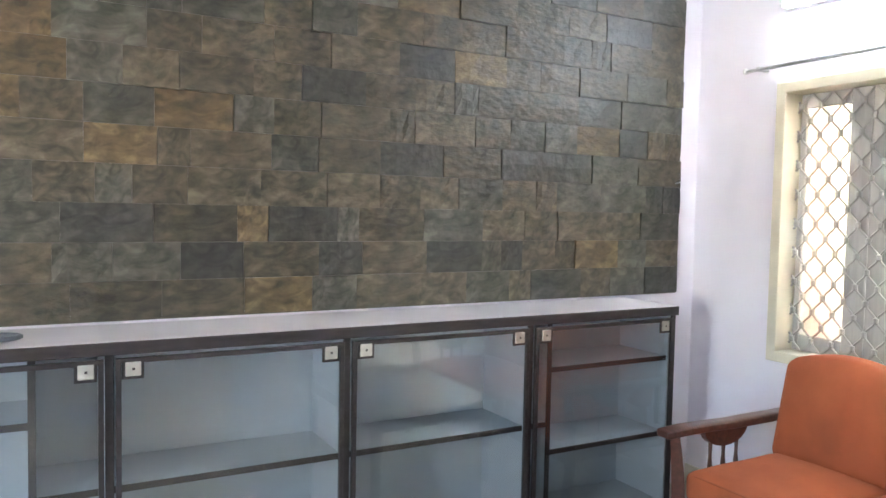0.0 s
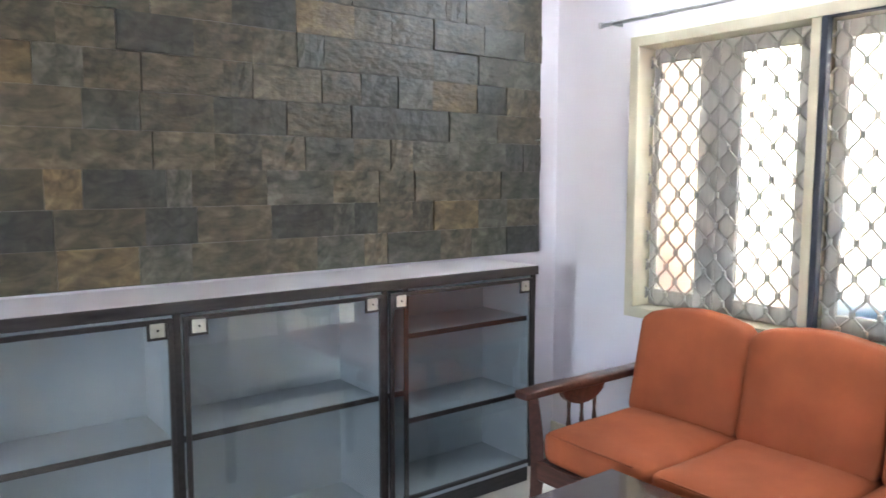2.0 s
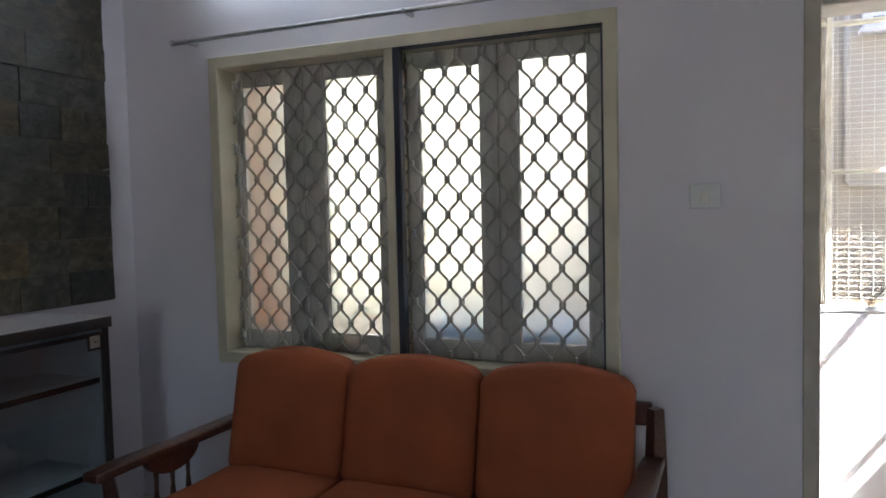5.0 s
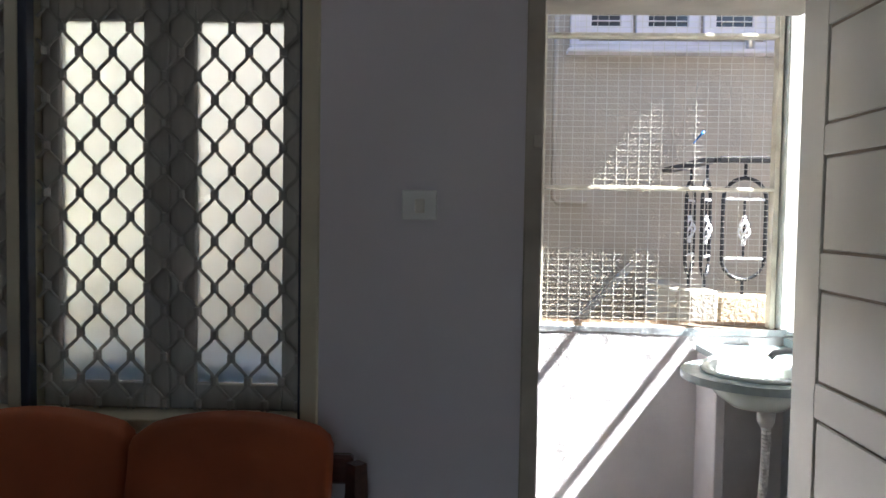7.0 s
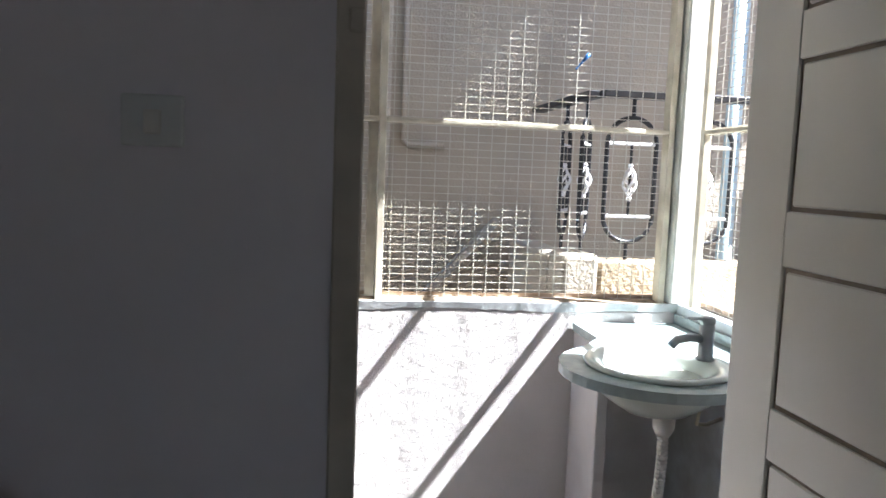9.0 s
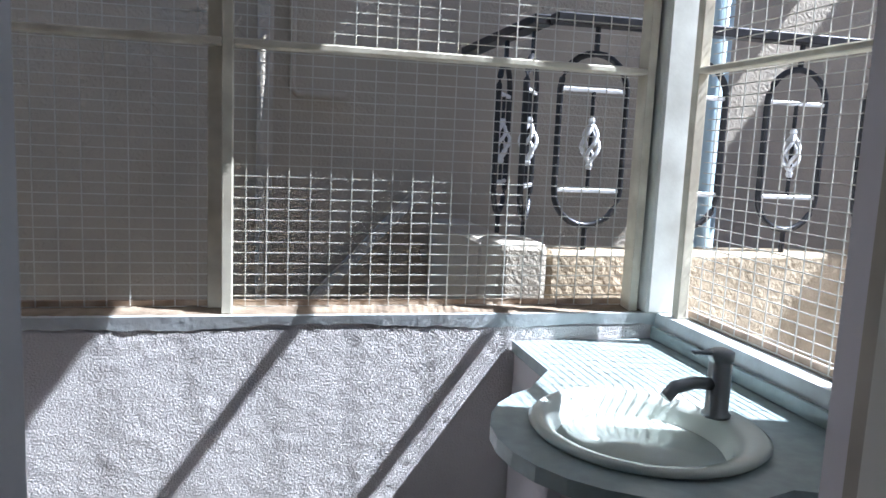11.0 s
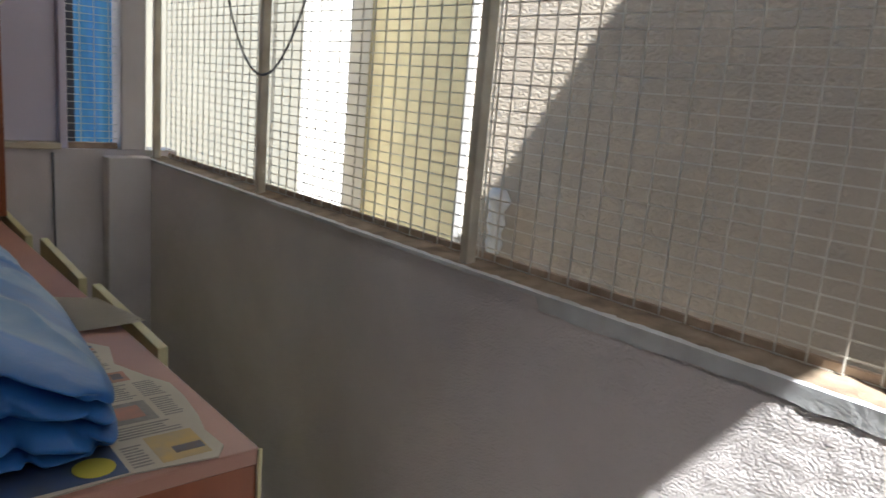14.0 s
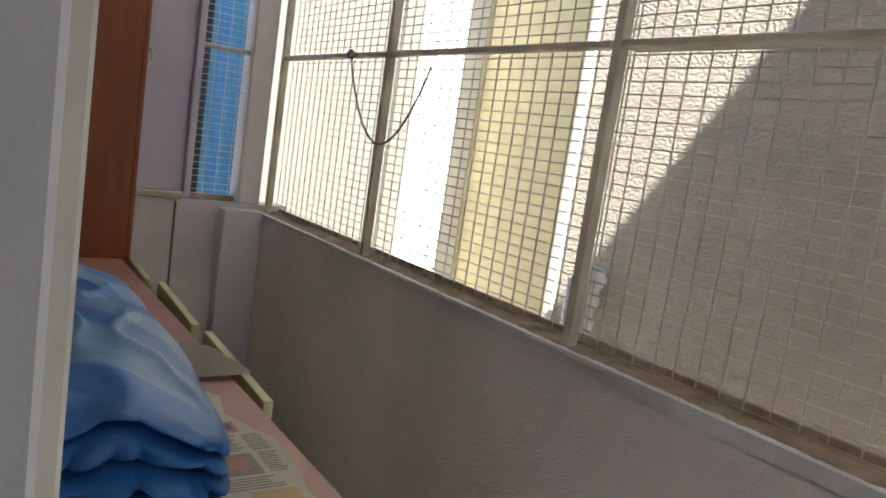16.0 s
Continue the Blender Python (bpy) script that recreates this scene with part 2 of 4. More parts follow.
def tarpaulin():
    """Blue plastic sheet with broad dusty pale stripes on its outer face."""
    m = material("blue_tarpaulin", (0.03, 0.15, 0.43), 0.42, spread=0.22, scale=7, bump=0.35, bump_scale=24, bump_depth=0.008)
    nt = m.node_tree
    b = nt.nodes["Principled BSDF"]
    base = b.inputs["Base Color"].links[0].from_socket
    tc = nt.nodes.new("ShaderNodeTexCoord")
    sep = nt.nodes.new("ShaderNodeSeparateXYZ")
    nt.links.new(tc.outputs["Object"], sep.inputs[0])
    n = nt.nodes.new("ShaderNodeTexNoise")
    n.inputs["Scale"].default_value = 3.0
    nt.links.new(tc.outputs["Object"], n.inputs["Vector"])

    def calc(op, a, bb, c=None):
        k = nt.nodes.new("ShaderNodeMath")
        k.operation = op
        for i, w in enumerate((a, bb, c)):
            if isinstance(w, (int, float)):
                k.inputs[i].default_value = w
            elif w is not None:
                nt.links.new(w, k.inputs[i])
        return k.outputs[0]

    slant = calc("MULTIPLY_ADD", sep.outputs["Y"], -0.55, sep.outputs["X"])
    wave = calc("MULTIPLY_ADD", n.outputs[0], 0.14, slant)
    stripe = calc("SINE", calc("MULTIPLY_ADD", wave, 27.0, 0.6), 0)
    rp = nt.nodes.new("ShaderNodeMapRange")
    rp.inputs[1].default_value, rp.inputs[2].default_value = -0.55, -0.2
    nt.links.new(stripe, rp.inputs[0])
    edge = nt.nodes.new("ShaderNodeMapRange")
    edge.inputs[1].default_value, edge.inputs[2].default_value = 0.36, 0.32
    nt.links.new(sep.outputs["X"], edge.inputs[0])
    n2 = nt.nodes.new("ShaderNodeTexNoise")
    n2.inputs["Scale"].default_value = 14.0
    n2.inputs["Detail"].default_value = 6
    nt.links.new(tc.outputs["Object"], n2.inputs["Vector"])
    dust = nt.nodes.new("ShaderNodeMapRange")
    dust.inputs[1].default_value, dust.inputs[2].default_value = 0.25, 0.65
    dust.inputs[3].default_value, dust.inputs[4].default_value = 0.45, 1.0
    nt.links.new(n2.outputs[0], dust.inputs[0])
    fac = calc("MULTIPLY", calc("MULTIPLY", rp.outputs[0], edge.outputs[0]), dust.outputs[0])
    mx = nt.nodes.new("ShaderNodeMixRGB")
    mx.inputs[2].default_value = (0.15, 0.28, 0.47, 1)
    nt.links.new(fac, mx.inputs[0])
    nt.links.new(base, mx.inputs[1])
    nt.links.new(mx.outputs[0], b.inputs["Base Color"])
    return m


M_NEWS, M_TARP = newsprint(), tarpaulin()

# ---- building helpers ----
ORIGIN = {}


def thing(name, base, label, category, group="", kind=""):
    ob = new(name)
    ob.location = base
    ORIGIN[ob.name] = Vector(base)
    return tagged(ob, label, category, group, kind)


def finish(name, bm, mat, smooth):
    me = bpy.data.meshes.new(name)
    bmesh.ops.recalc_face_normals(bm, faces=bm.faces)
    bm.to_mesh(me)
    bm.free()
    me.materials.append(mat)
    if smooth:
        for p in me.polygons:
            p.use_smooth = True
    return me


def part(name, bm, mat, parent, label="", smooth=False):
    """One mesh object under a thing or a part; the bmesh is in world metres."""
    o = ORIGIN[parent.name]
    bmesh.ops.translate(bm, verts=bm.verts, vec=-o)
    ob = new(name, finish(name, bm, mat, smooth))
    ob.parent = parent
    ORIGIN[ob.name] = o
    if label:
        ob["label"] = label
    return ob


def solid(name, bm, mat, label="", category="", kind="structure", smooth=False):
    ob = new(name, finish(name, bm, mat, smooth))
    ORIGIN[ob.name] = Vector((0, 0, 0))
    return tagged(ob, label, category, "", kind)


def box(a, b, bevel=0.0, bm=None, segments=1):
    bm = bm or bmesh.new()
    r = bmesh.ops.create_cube(bm, size=1)
    vs = r["verts"]
    for v in vs:
        v.co = Vector([(a[i] + b[i]) / 2 + v.co[i] * (b[i] - a[i]) for i in range(3)])
    if bevel:
        es = list({e for v in vs for e in v.link_edges})
        bmesh.ops.bevel(bm, geom=es, offset=bevel, segments=segments, affect="EDGES", profile=0.5)
    return bm


def tube(points, r, bm=None, seg=8, closed=False, radii=None):
    """A round bar along a line of points."""
    bm = bm or bmesh.new()
    pts = [Vector(p) for p in points]
    n = len(pts)
    rings = []
    for i, p in enumerate(pts):
        if closed:
            d = pts[(i + 1) % n] - pts[i - 1]
        else:
            d = pts[min(i + 1, n - 1)] - pts[max(i - 1, 0)]
        d.normalize()
        up = Vector((0, 0, 1)) if abs(d.z) < 0.9 else Vector((1, 0, 0))
        s = d.cross(up).normalized()
        u = s.cross(d)
        rr = radii[i] if radii else r
        rings.append([bm.verts.new(p + (s * math.cos(2 * math.pi * k / seg) + u * math.sin(2 * math.pi * k / seg)) * rr) for k in range(seg)])
    for i in range(n if closed else n - 1):
        a, b = rings[i], rings[(i + 1) % n]
        for k in range(seg):
            bm.faces.new((a[k], a[(k + 1) % seg], b[(k + 1) % seg], b[k]))
    if not closed:
        bm.faces.new(rings[0])
        bm.faces.new(rings[-1])
    return bm


def lathe(centre, profile, seg=20, bm=None, sx=1.0, sy=1.0):
    """A turned shape: (radius, height) pairs about a vertical axis."""
    bm = bm or bmesh.new()
    rings = []
    for r, z in profile:
        rings.append([bm.verts.new((centre[0] + r * sx * math.cos(2 * math.pi * k / seg), centre[1] + r * sy * math.sin(2 * math.pi * k / seg), centre[2] + z))
                      for k in range(seg)])
    for a, b in zip(rings, rings[1:]):
        for k in range(seg):
            bm.faces.new((a[k], a[(k + 1) % seg], b[(k + 1) % seg], b[k]))
    bm.faces.new(rings[0])
    bm.faces.new(rings[-1])
    return bm


def outline_plate(points, z0, z1, bm=None):
    """A flat plate with the given outline, from z0 to z1."""
    bm = bm or bmesh.new()
    lo = [bm.verts.new((x, y, z0)) for x, y in points]
    hi = [bm.verts.new((x, y, z1)) for x, y in points]
    n = len(points)
    bm.faces.new(lo)
    bm.faces.new(hi)
    for i in range(n):
        bm.faces.new((lo[i], lo[(i + 1) % n], hi[(i + 1) % n], hi[i]))
    return bm


# ---- the plan (metres) ----
WIN_Y, OUT_Y = 2.691, 2.864      # inner and outer face of the window wall
WEST_X = -2.575                 # plaster face behind the stone
STONE_X = -2.548
PAR_Y, PAR_Z = 3.914, 0.935     # balcony parapet, inner face and top
END_X = 1.52                    # inner face of the basin end
LEFT_X = -2.36                  # inner face of the other balcony end
CEIL = 2.85
WX0, WX1, WZ0, WZ1 = -2.083, -0.32, 0.769, 2.104
DX0, DX1, DZ = 0.31, 1.085, 2.03

# ---- room shell ----
solid("floor", box((-2.8, -3.4, -0.12), (3.5, OUT_Y, 0)), M_FLOOR, "polished beige tiled floor", "floor")
solid("ceiling", box((-2.8, -3.4, CEIL), (3.5, WIN_Y, CEIL + 0.15)), M_CEIL, "plain white painted ceiling", "ceiling")
solid("wall_west", box((-2.8, -3.4, 0), (WEST_X, WIN_Y, CEIL)), M_WALL, "white painted plaster wall behind slate cladding", "wall")
bm = box((-2.8, WIN_Y, 0), (WX0, OUT_Y, CEIL + 0.15))
box((WX0, WIN_Y, 0), (WX1, OUT_Y, WZ0), bm=bm)
box((WX0, WIN_Y, WZ1), (WX1, OUT_Y, CEIL + 0.15), bm=bm)
box((WX1, WIN_Y, 0), (DX0 - 0.05, OUT_Y, CEIL + 0.15), bm=bm)
box((DX0 - 0.05, WIN_Y, DZ + 0.05), (DX1 + 0.06, OUT_Y, CEIL + 0.15), bm=bm)
box((DX1 + 0.06, WIN_Y, 0), (3.5, OUT_Y, CEIL + 0.15), bm=bm)
solid("wall_north", bm, M_WALL, "white painted wall with window and balcony door", "wall")
# unseen wall; its opening is added to go with the fill lamp
bm = box((-2.8, -3.6, 0), (-0.2, -3.4, CEIL))
box((-0.2, -3.6, 0), (0.7, -3.4, 1.0), bm=bm)
box((-0.2, -3.6, 2.0), (0.7, -3.4, CEIL), bm=bm)
box((0.7, -3.6, 0), (3.5, -3.4, CEIL), bm=bm)
solid("wall_south", bm, M_WALL, "unseen white wall with an opening added for the fill lamp", "wall")
solid("wall_east", box((3.5, -3.6, 0), (3.7, OUT_Y, CEIL)), M_WALL, "plain white painted wall", "wall")
solid("baseboard", box((WEST_X, WIN_Y - 0.012, 0), (DX0 - 0.05, WIN_Y - 0.001, 0.1), 0.003), M_SKIRT, "beige tile skirting along the wall", "skirting")


# ---- window with sashes, grille and net frame ----
def rect_frame(x0, x1, z0, z1, y0, y1, w, bm=None, bevel=0.003):
    """One closed ring of four bars."""
    bm = bm or bmesh.new()
    rings = []
    for y in (y0, y1):
        for d in (0, w):
            rings.append([bm.verts.new(c) for c in ((x0 + d, y, z0 + d), (x1 - d, y, z0 + d), (x1 - d, y, z1 - d), (x0 + d, y, z1 - d))])
    oa, ia, ob_, ib = rings
    fs = []
    for k in range(4):
        n = (k + 1) % 4
        fs += [bm.faces.new((oa[k], oa[n], ia[n], ia[k])), bm.faces.new((ob_[k], ob_[n], ib[n], ib[k])),
               bm.faces.new((oa[k], oa[n], ob_[n], ob_[k])), bm.faces.new((ia[k], ia[n], ib[n], ib[k]))]
    if bevel:
        es = [e for r in rings for k in range(4) for e in r[k].link_edges if e.other_vert(r[k]) is r[(k + 1) % 4]]
        bmesh.ops.bevel(bm, geom=es, offset=bevel, segments=1, affect="EDGES", profile=0.5)
    return bm


def grille(x0, x1, z0, z1, y, knot, parent, name, label):
    """Bent bars crossing in rounded knots; knot gives the place of one of them."""
    px, pz = 0.101, 0.138
    bm = bmesh.new()
    for i in range(-24, 25):
        for j in range(-24, 25):
            x, z = knot[0] + i * px / 2, knot[1] + j * pz / 2
            if (i + j) % 2 or not (x0 <= x <= x1 and z0 <= z <= z1):
                continue
            for sx in (-1, 1):
                for sz in (-1, 1):
                    xe, ze = x + sx * px / 2, z + sz * pz / 2
                    inside = x0 <= xe <= x1 and z0 <= ze <= z1
                    if inside and sz < 0:
                        continue
                    reach = 1.0
                    if not inside:
                        reach = min(1.0, (x1 - x if sx > 0 else x - x0) / (px / 2), (z1 - z if sz > 0 else z - z0) / (pz / 2))
                    if reach < 0.08:
                        continue
                    pts = []
                    for k in range(7):
                        f = k / 6 * reach
                        pts.append((x + sx * px / 2 * (f - 0.085 * math.sin(2 * math.pi * f)), y, z + sz * pz / 2 * f))
                    tube(pts, 0.0055, bm, 5)
            lathe((x, y - 0.002, z - 0.0145), [(0.008, 0), (0.0122, 0.004), (0.0122, 0.025), (0.008, 0.029)], 8, bm)
    part(name, bm, mat=M_GRILL, parent=parent, label=label)


win = thing("window_1", ((WX0 + WX1) / 2, WIN_Y, WZ0), "cream-framed window with four tall panes behind a diamond grille", "window", kind="structure")
bm = rect_frame(WX0, WX1, WZ0, WZ1, WIN_Y - 0.02, OUT_Y - 0.01, 0.05)
box((-1.225, WIN_Y - 0.015, WZ0 + 0.05), (-1.185, OUT_Y - 0.012, WZ1 - 0.05), 0.003, bm)
part("window_frame", bm, M_CREAM, win, "cream painted wooden frame")
panes = [(-2.0, -1.78), (-1.574, -1.321), (-1.129, -0.872), (-0.714, -0.452)]
edges = [(-2.031, -1.679), (-1.677, -1.227), (-1.183, -0.794), (-0.792, -0.372)]
for (a, b), (e0, e1) in zip(panes, edges):
    bm = box((e0, 2.79, WZ0 + 0.052), (a, 2.83, WZ1 - 0.052), 0.004)
    box((b, 2.79, WZ0 + 0.052), (e1, 2.83, WZ1 - 0.052), 0.004, bm)
    box((a, 2.79, WZ0 + 0.052), (b, 2.83, 0.9), 0.004, bm)
    box((a, 2.79, 1.985), (b, 2.83, WZ1 - 0.052), 0.004, bm)
    sash = part("sash", bm, M_SASH, win, "grey painted wooden sash")
    pane = part("pane", box((a - 0.004, 2.806, 0.896), (b + 0.004, 2.811, 1.989)), M_GLASS_W, sash)
    pane.visible_shadow = False
grille(WX0 + 0.06, -1.235, WZ0 + 0.06, WZ1 - 0.06, 2.755, (-1.853, 1.918), win, "grille", "bent-bar diamond grille")
grille(-1.175, WX1 - 0.06, WZ0 + 0.06, WZ1 - 0.06, 2.755, (-0.997, 1.953), win, "grille", "bent-bar diamond grille")
part("net_frame", rect_frame(-1.184, WX1 - 0.03, WZ0 + 0.02, WZ1 - 0.028, 2.672, 2.715, 0.026), M_NETFRAME, win, "thin dark net frame")

rod = thing("curtain_rod", (-1.2, 2.62, 2.175), "thin grey metal curtain rod above the window", "curtain rod")
part("rod", tube([(-2.22, 2.62, 2.172), (-0.1, 2.62, 2.178)], 0.009, seg=10), M_ROD, rod, smooth=True)
for x in (-2.15, -1.1, -0.18):
    part("bracket", box((x - 0.008, 2.61, 2.165), (x + 0.008, WIN_Y - 0.001, 2.185), 0.002), M_ROD, rod)
for x in (-2.225, -0.095):
    part("end_cap", box((x - 0.008, 2.608, 2.161), (x + 0.008, 2.632, 2.188), 0.004), M_ROD, rod)

lamp = thing("tube_light", (-1.45, 2.66, 2.46), "glowing white tube light on a slim batten", "tube light")
part("batten", box((-2.05, 2.655, 2.44), (-0.85, WIN_Y - 0.001, 2.49), 0.004), M_SWITCH, lamp)
part("tube", tube([(-2.02, 2.63, 2.465), (-0.88, 2.63, 2.465)], 0.014, seg=12), M_TUBE, lamp, smooth=True)
for x in (-2.035, -0.865):
    part("lamp_holder", box((x - 0.012, 2.612, 2.445), (x + 0.012, 2.655, 2.485), 0.003), M_SWITCH, lamp)

sw = thing("switch_plate", (-0.04, WIN_Y, 1.45), "white plastic wall switch plate with one rocker", "switch")
part("plate", box((-0.085, WIN_Y - 0.012, 1.405), (0.015, WIN_Y - 0.001, 1.49), 0.004, segments=2), M_SWITCH, sw)
part("rocker", box((-0.048, WIN_Y - 0.019, 1.425), (-0.02, WIN_Y - 0.012, 1.465), 0.003), M_GROUT, sw, "small grey rocker")

# ---- balcony door ----
dr = thing("door_1", (DX1, WIN_Y, 0), "cream panelled door standing wide open into the room", "door", kind="structure")
bm = box((DX0 - 0.05, WIN_Y - 0.008, 0), (DX0, WIN_Y + 0.085, DZ + 0.05), 0.004)
box((DX0 - 0.05, WIN_Y + 0.085, 0), (DX0 - 0.008, WIN_Y + 0.095, DZ + 0.05), 0, bm)
box((DX1, WIN_Y - 0.008, 0), (DX1 + 0.06, WIN_Y + 0.08, DZ + 0.05), 0.004, bm)
box((DX0, WIN_Y - 0.008, DZ), (DX1, OUT_Y + 0.003, DZ + 0.05), 0.004, bm)
part("door_frame", bm, M_FRAMEB, dr, "worn beige painted door frame")
part("outer_post", box((DX0 - 0.06, OUT_Y + 0.004, 0), (DX0 - 0.04, OUT_Y + 0.021, DZ), 0.002), M_CORNER, dr, "worn white outer post of the frame")
part("outer_stop", box((DX0 - 0.048, WIN_Y + 0.0955, 0), (DX0 + 0.001, OUT_Y + 0.008, DZ), 0.003), M_OUTWALL, dr, "chipped pale outer door stop")
LW, LX0, LX1 = 0.72, 1.014, 1.056
LY1 = WIN_Y - 0.012
LY0 = LY1 - LW
rows_p = [(0.06, 0.24), (0.313, 0.565), (0.655, 0.907), (0.998, 1.244), (1.338, 1.589), (1.667, 1.92)]
bm = box((LX0 + 0.008, LY0, 0.012), (LX1 - 0.008, LY1, 2.02))
for x0, x1 in ((LX0, LX0 + 0.008), (LX1 - 0.008, LX1)):
    box((x0, LY1 - 0.14, 0.012), (x1, LY1, 2.02), 0.002, bm)
    box((x0, LY0, 0.012), (x1, LY0 + 0.13, 2.02), 0.002, bm)
    zs = [0.012] + [z for r in rows_p for z in r] + [2.02]
    for k in range(0, len(zs), 2):
        box((x0, LY0 + 0.13, zs[k]), (x1, LY1 - 0.14, zs[k + 1]), 0.002, bm)
leaf = part("door_leaf", bm, M_DOOR, dr, "glossy cream enamelled leaf")
for z0, z1 in rows_p:
    part("panel", box((LX0 + 0.003, LY0 + 0.138, z0 + 0.008), (LX1 - 0.003, LY1 - 0.148, z1 - 0.008), 0.003), M_DOOR, leaf)
    g = rect_frame(LY0 + 0.13, LY1 - 0.14, z0, z1, -LX0 - 0.0085, -LX0 - 0.0075, 0.009, bevel=0)
    for v in g.verts:
        v.co = Vector((-v.co.y, v.co.x, v.co.z))
    part("groove", g, M_GROOVE, leaf, "dark brown groove")
for z in (0.3, 1.05, 1.8):
    part("hinge", box((1.045, LY1 - 0.012, z - 0.05), (DX1 + 0.01, LY1 + 0.004, z + 0.05), 0.003), M_STEEL, dr)
for z in (1.63, 0.03):
    part("bolt_keeper", box((DX0 - 0.03, WIN_Y - 0.022, z - 0.02), (DX0 - 0.002, WIN_Y - 0.008, z + 0.02), 0.004), M_FRAMEB, dr, "small painted bolt keeper")


# ---- display cabinet ----
CX, CT, CY0, CY1 = -2.205, 1.04, -1.07, 2.186
cab = thing("display_cabinet", (-2.38, 0.55, 0), "long white laminate display cabinet with dark edging and glass doors", "cabinet")
part("top", box((STONE_X - 0.02, CY0, CT - 0.036), (CX + 0.012, CY1, CT), 0.003), M_LAMTOP, cab, "pale laminate top")
part("top_edge", box((CX + 0.0125, CY0, CT - 0.042), (CX + 0.02, CY1, CT - 0.001), 0.002), M_DARKWOOD, cab, "dark wooden lipping, chipped")
# inner boards are coloured darker than the top for the shade behind glass
part("back", box((WEST_X + 0.002, CY0 + 0.02, 0.08), (WEST_X + 0.02, CY1 - 0.02, CT - 0.038)), M_LAMSHADED, cab)
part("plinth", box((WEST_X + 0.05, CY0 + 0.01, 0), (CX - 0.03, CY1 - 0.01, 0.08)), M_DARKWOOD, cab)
part("bottom_board", box((WEST_X + 0.02, CY0 + 0.02, 0.08), (CX - 0.012, CY1 - 0.02, 0.1)), M_LAMSHADED, cab)
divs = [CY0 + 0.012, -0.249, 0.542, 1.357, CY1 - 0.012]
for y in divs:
    part("upright", box((WEST_X + 0.02, y - 0.011, 0.1), (CX - 0.012, y + 0.011, CT - 0.038)), M_LAMSHADED, cab)
    part("upright_edge", box((CX - 0.0115, y - 0.013, 0.08), (CX, y + 0.013, CT - 0.043), 0.002), M_DARKWOOD, cab, "dark wooden edging")


def shelf(y0, y1, z, depth=0.0):
    s = part("shelf", box((WEST_X + 0.02, y0, z - 0.009), (CX - 0.04 - depth, y1, z + 0.009)), M_LAMSHADED, cab)
    part("shelf_edge", box((CX - 0.0395 - depth, y0, z - 0.011), (CX - 0.032 - depth, y1, z + 0.011), 0.001), M_DARKWOOD, s)


for i in range(4):
    y0, y1 = divs[i] + 0.013, divs[i + 1] - 0.013
    if i in (0, 3):
        yp = y0 + 0.11 if i == 3 else y1 - 0.2
        part("inner_panel", box((WEST_X + 0.02, yp - 0.009, 0.1), (CX - 0.04, yp + 0.009, CT - 0.04)), M_LAMSHADED, cab)
        part("inner_panel_edge", box((CX - 0.0395, yp - 0.011, 0.1), (CX - 0.032, yp + 0.011, CT - 0.04), 0.001), M_DARKWOOD, cab)
        a, b = (yp + 0.011, y1) if i == 3 else (y0, yp - 0.011)
        shelf(a, b, 0.79)
        shelf(a, b, 0.43)
        c, d = (y0, yp - 0.011) if i == 3 else (yp + 0.011, y1)
        shelf(c, d, 0.555)
    else:
        shelf(y0, y1, 0.555)
    # one framed glass door to each bay
    f = rect_frame(y0 + 0.004, y1 - 0.004, 0.11, CT - 0.055, -CX - 0.016, -CX + 0.001, 0.016, bevel=0.001)
    for v in f.verts:
        v.co = Vector((-v.co.y, v.co.x, v.co.z))
    door = part("glass_door", f, M_DARKWOOD, cab, "dark-edged framed glass door")
    gl = part("glass", box((CX + 0.003, y0 + 0.02, 0.127), (CX + 0.008, y1 - 0.02, CT - 0.072)), M_GLASS, door)
    gl.visible_shadow = False
    for yy in (y0 + 0.022, y1 - 0.087):
        h = part("hinge_backing", box((CX + 0.009, yy, CT - 0.122), (CX + 0.013, yy + 0.065, CT - 0.061), 0.001), M_DARKWOOD, door)
        part("hinge_plate", box((CX + 0.0135, yy + 0.009, CT - 0.112), (CX + 0.017, yy + 0.056, CT - 0.065), 0.002), M_HINGE, door, "square metal glass hinge")
        part("hinge_screw", box((CX + 0.0172, yy + 0.029, CT - 0.093), (CX + 0.0195, yy + 0.037, CT - 0.085), 0.001), M_DARKWOOD, door)
part("edge_strip", box((CX + 0.002, CY1 - 0.05, 0.1), (CX + 0.006, CY1 - 0.042, CT - 0.05)), M_STEEL, cab, "thin metal strip")
wire = thing("cable_coil", (-2.33, -0.55, CT), "small dark coil of cable on the cabinet top", "cable")
part("coil", tube([(-2.33 + 0.05 * math.cos(a), -0.56 + 0.07 * math.sin(a), CT + 0.012) for a in [k * 0.5236 for k in range(12)]], 0.008, closed=True), M_CABLE, wire, smooth=True)


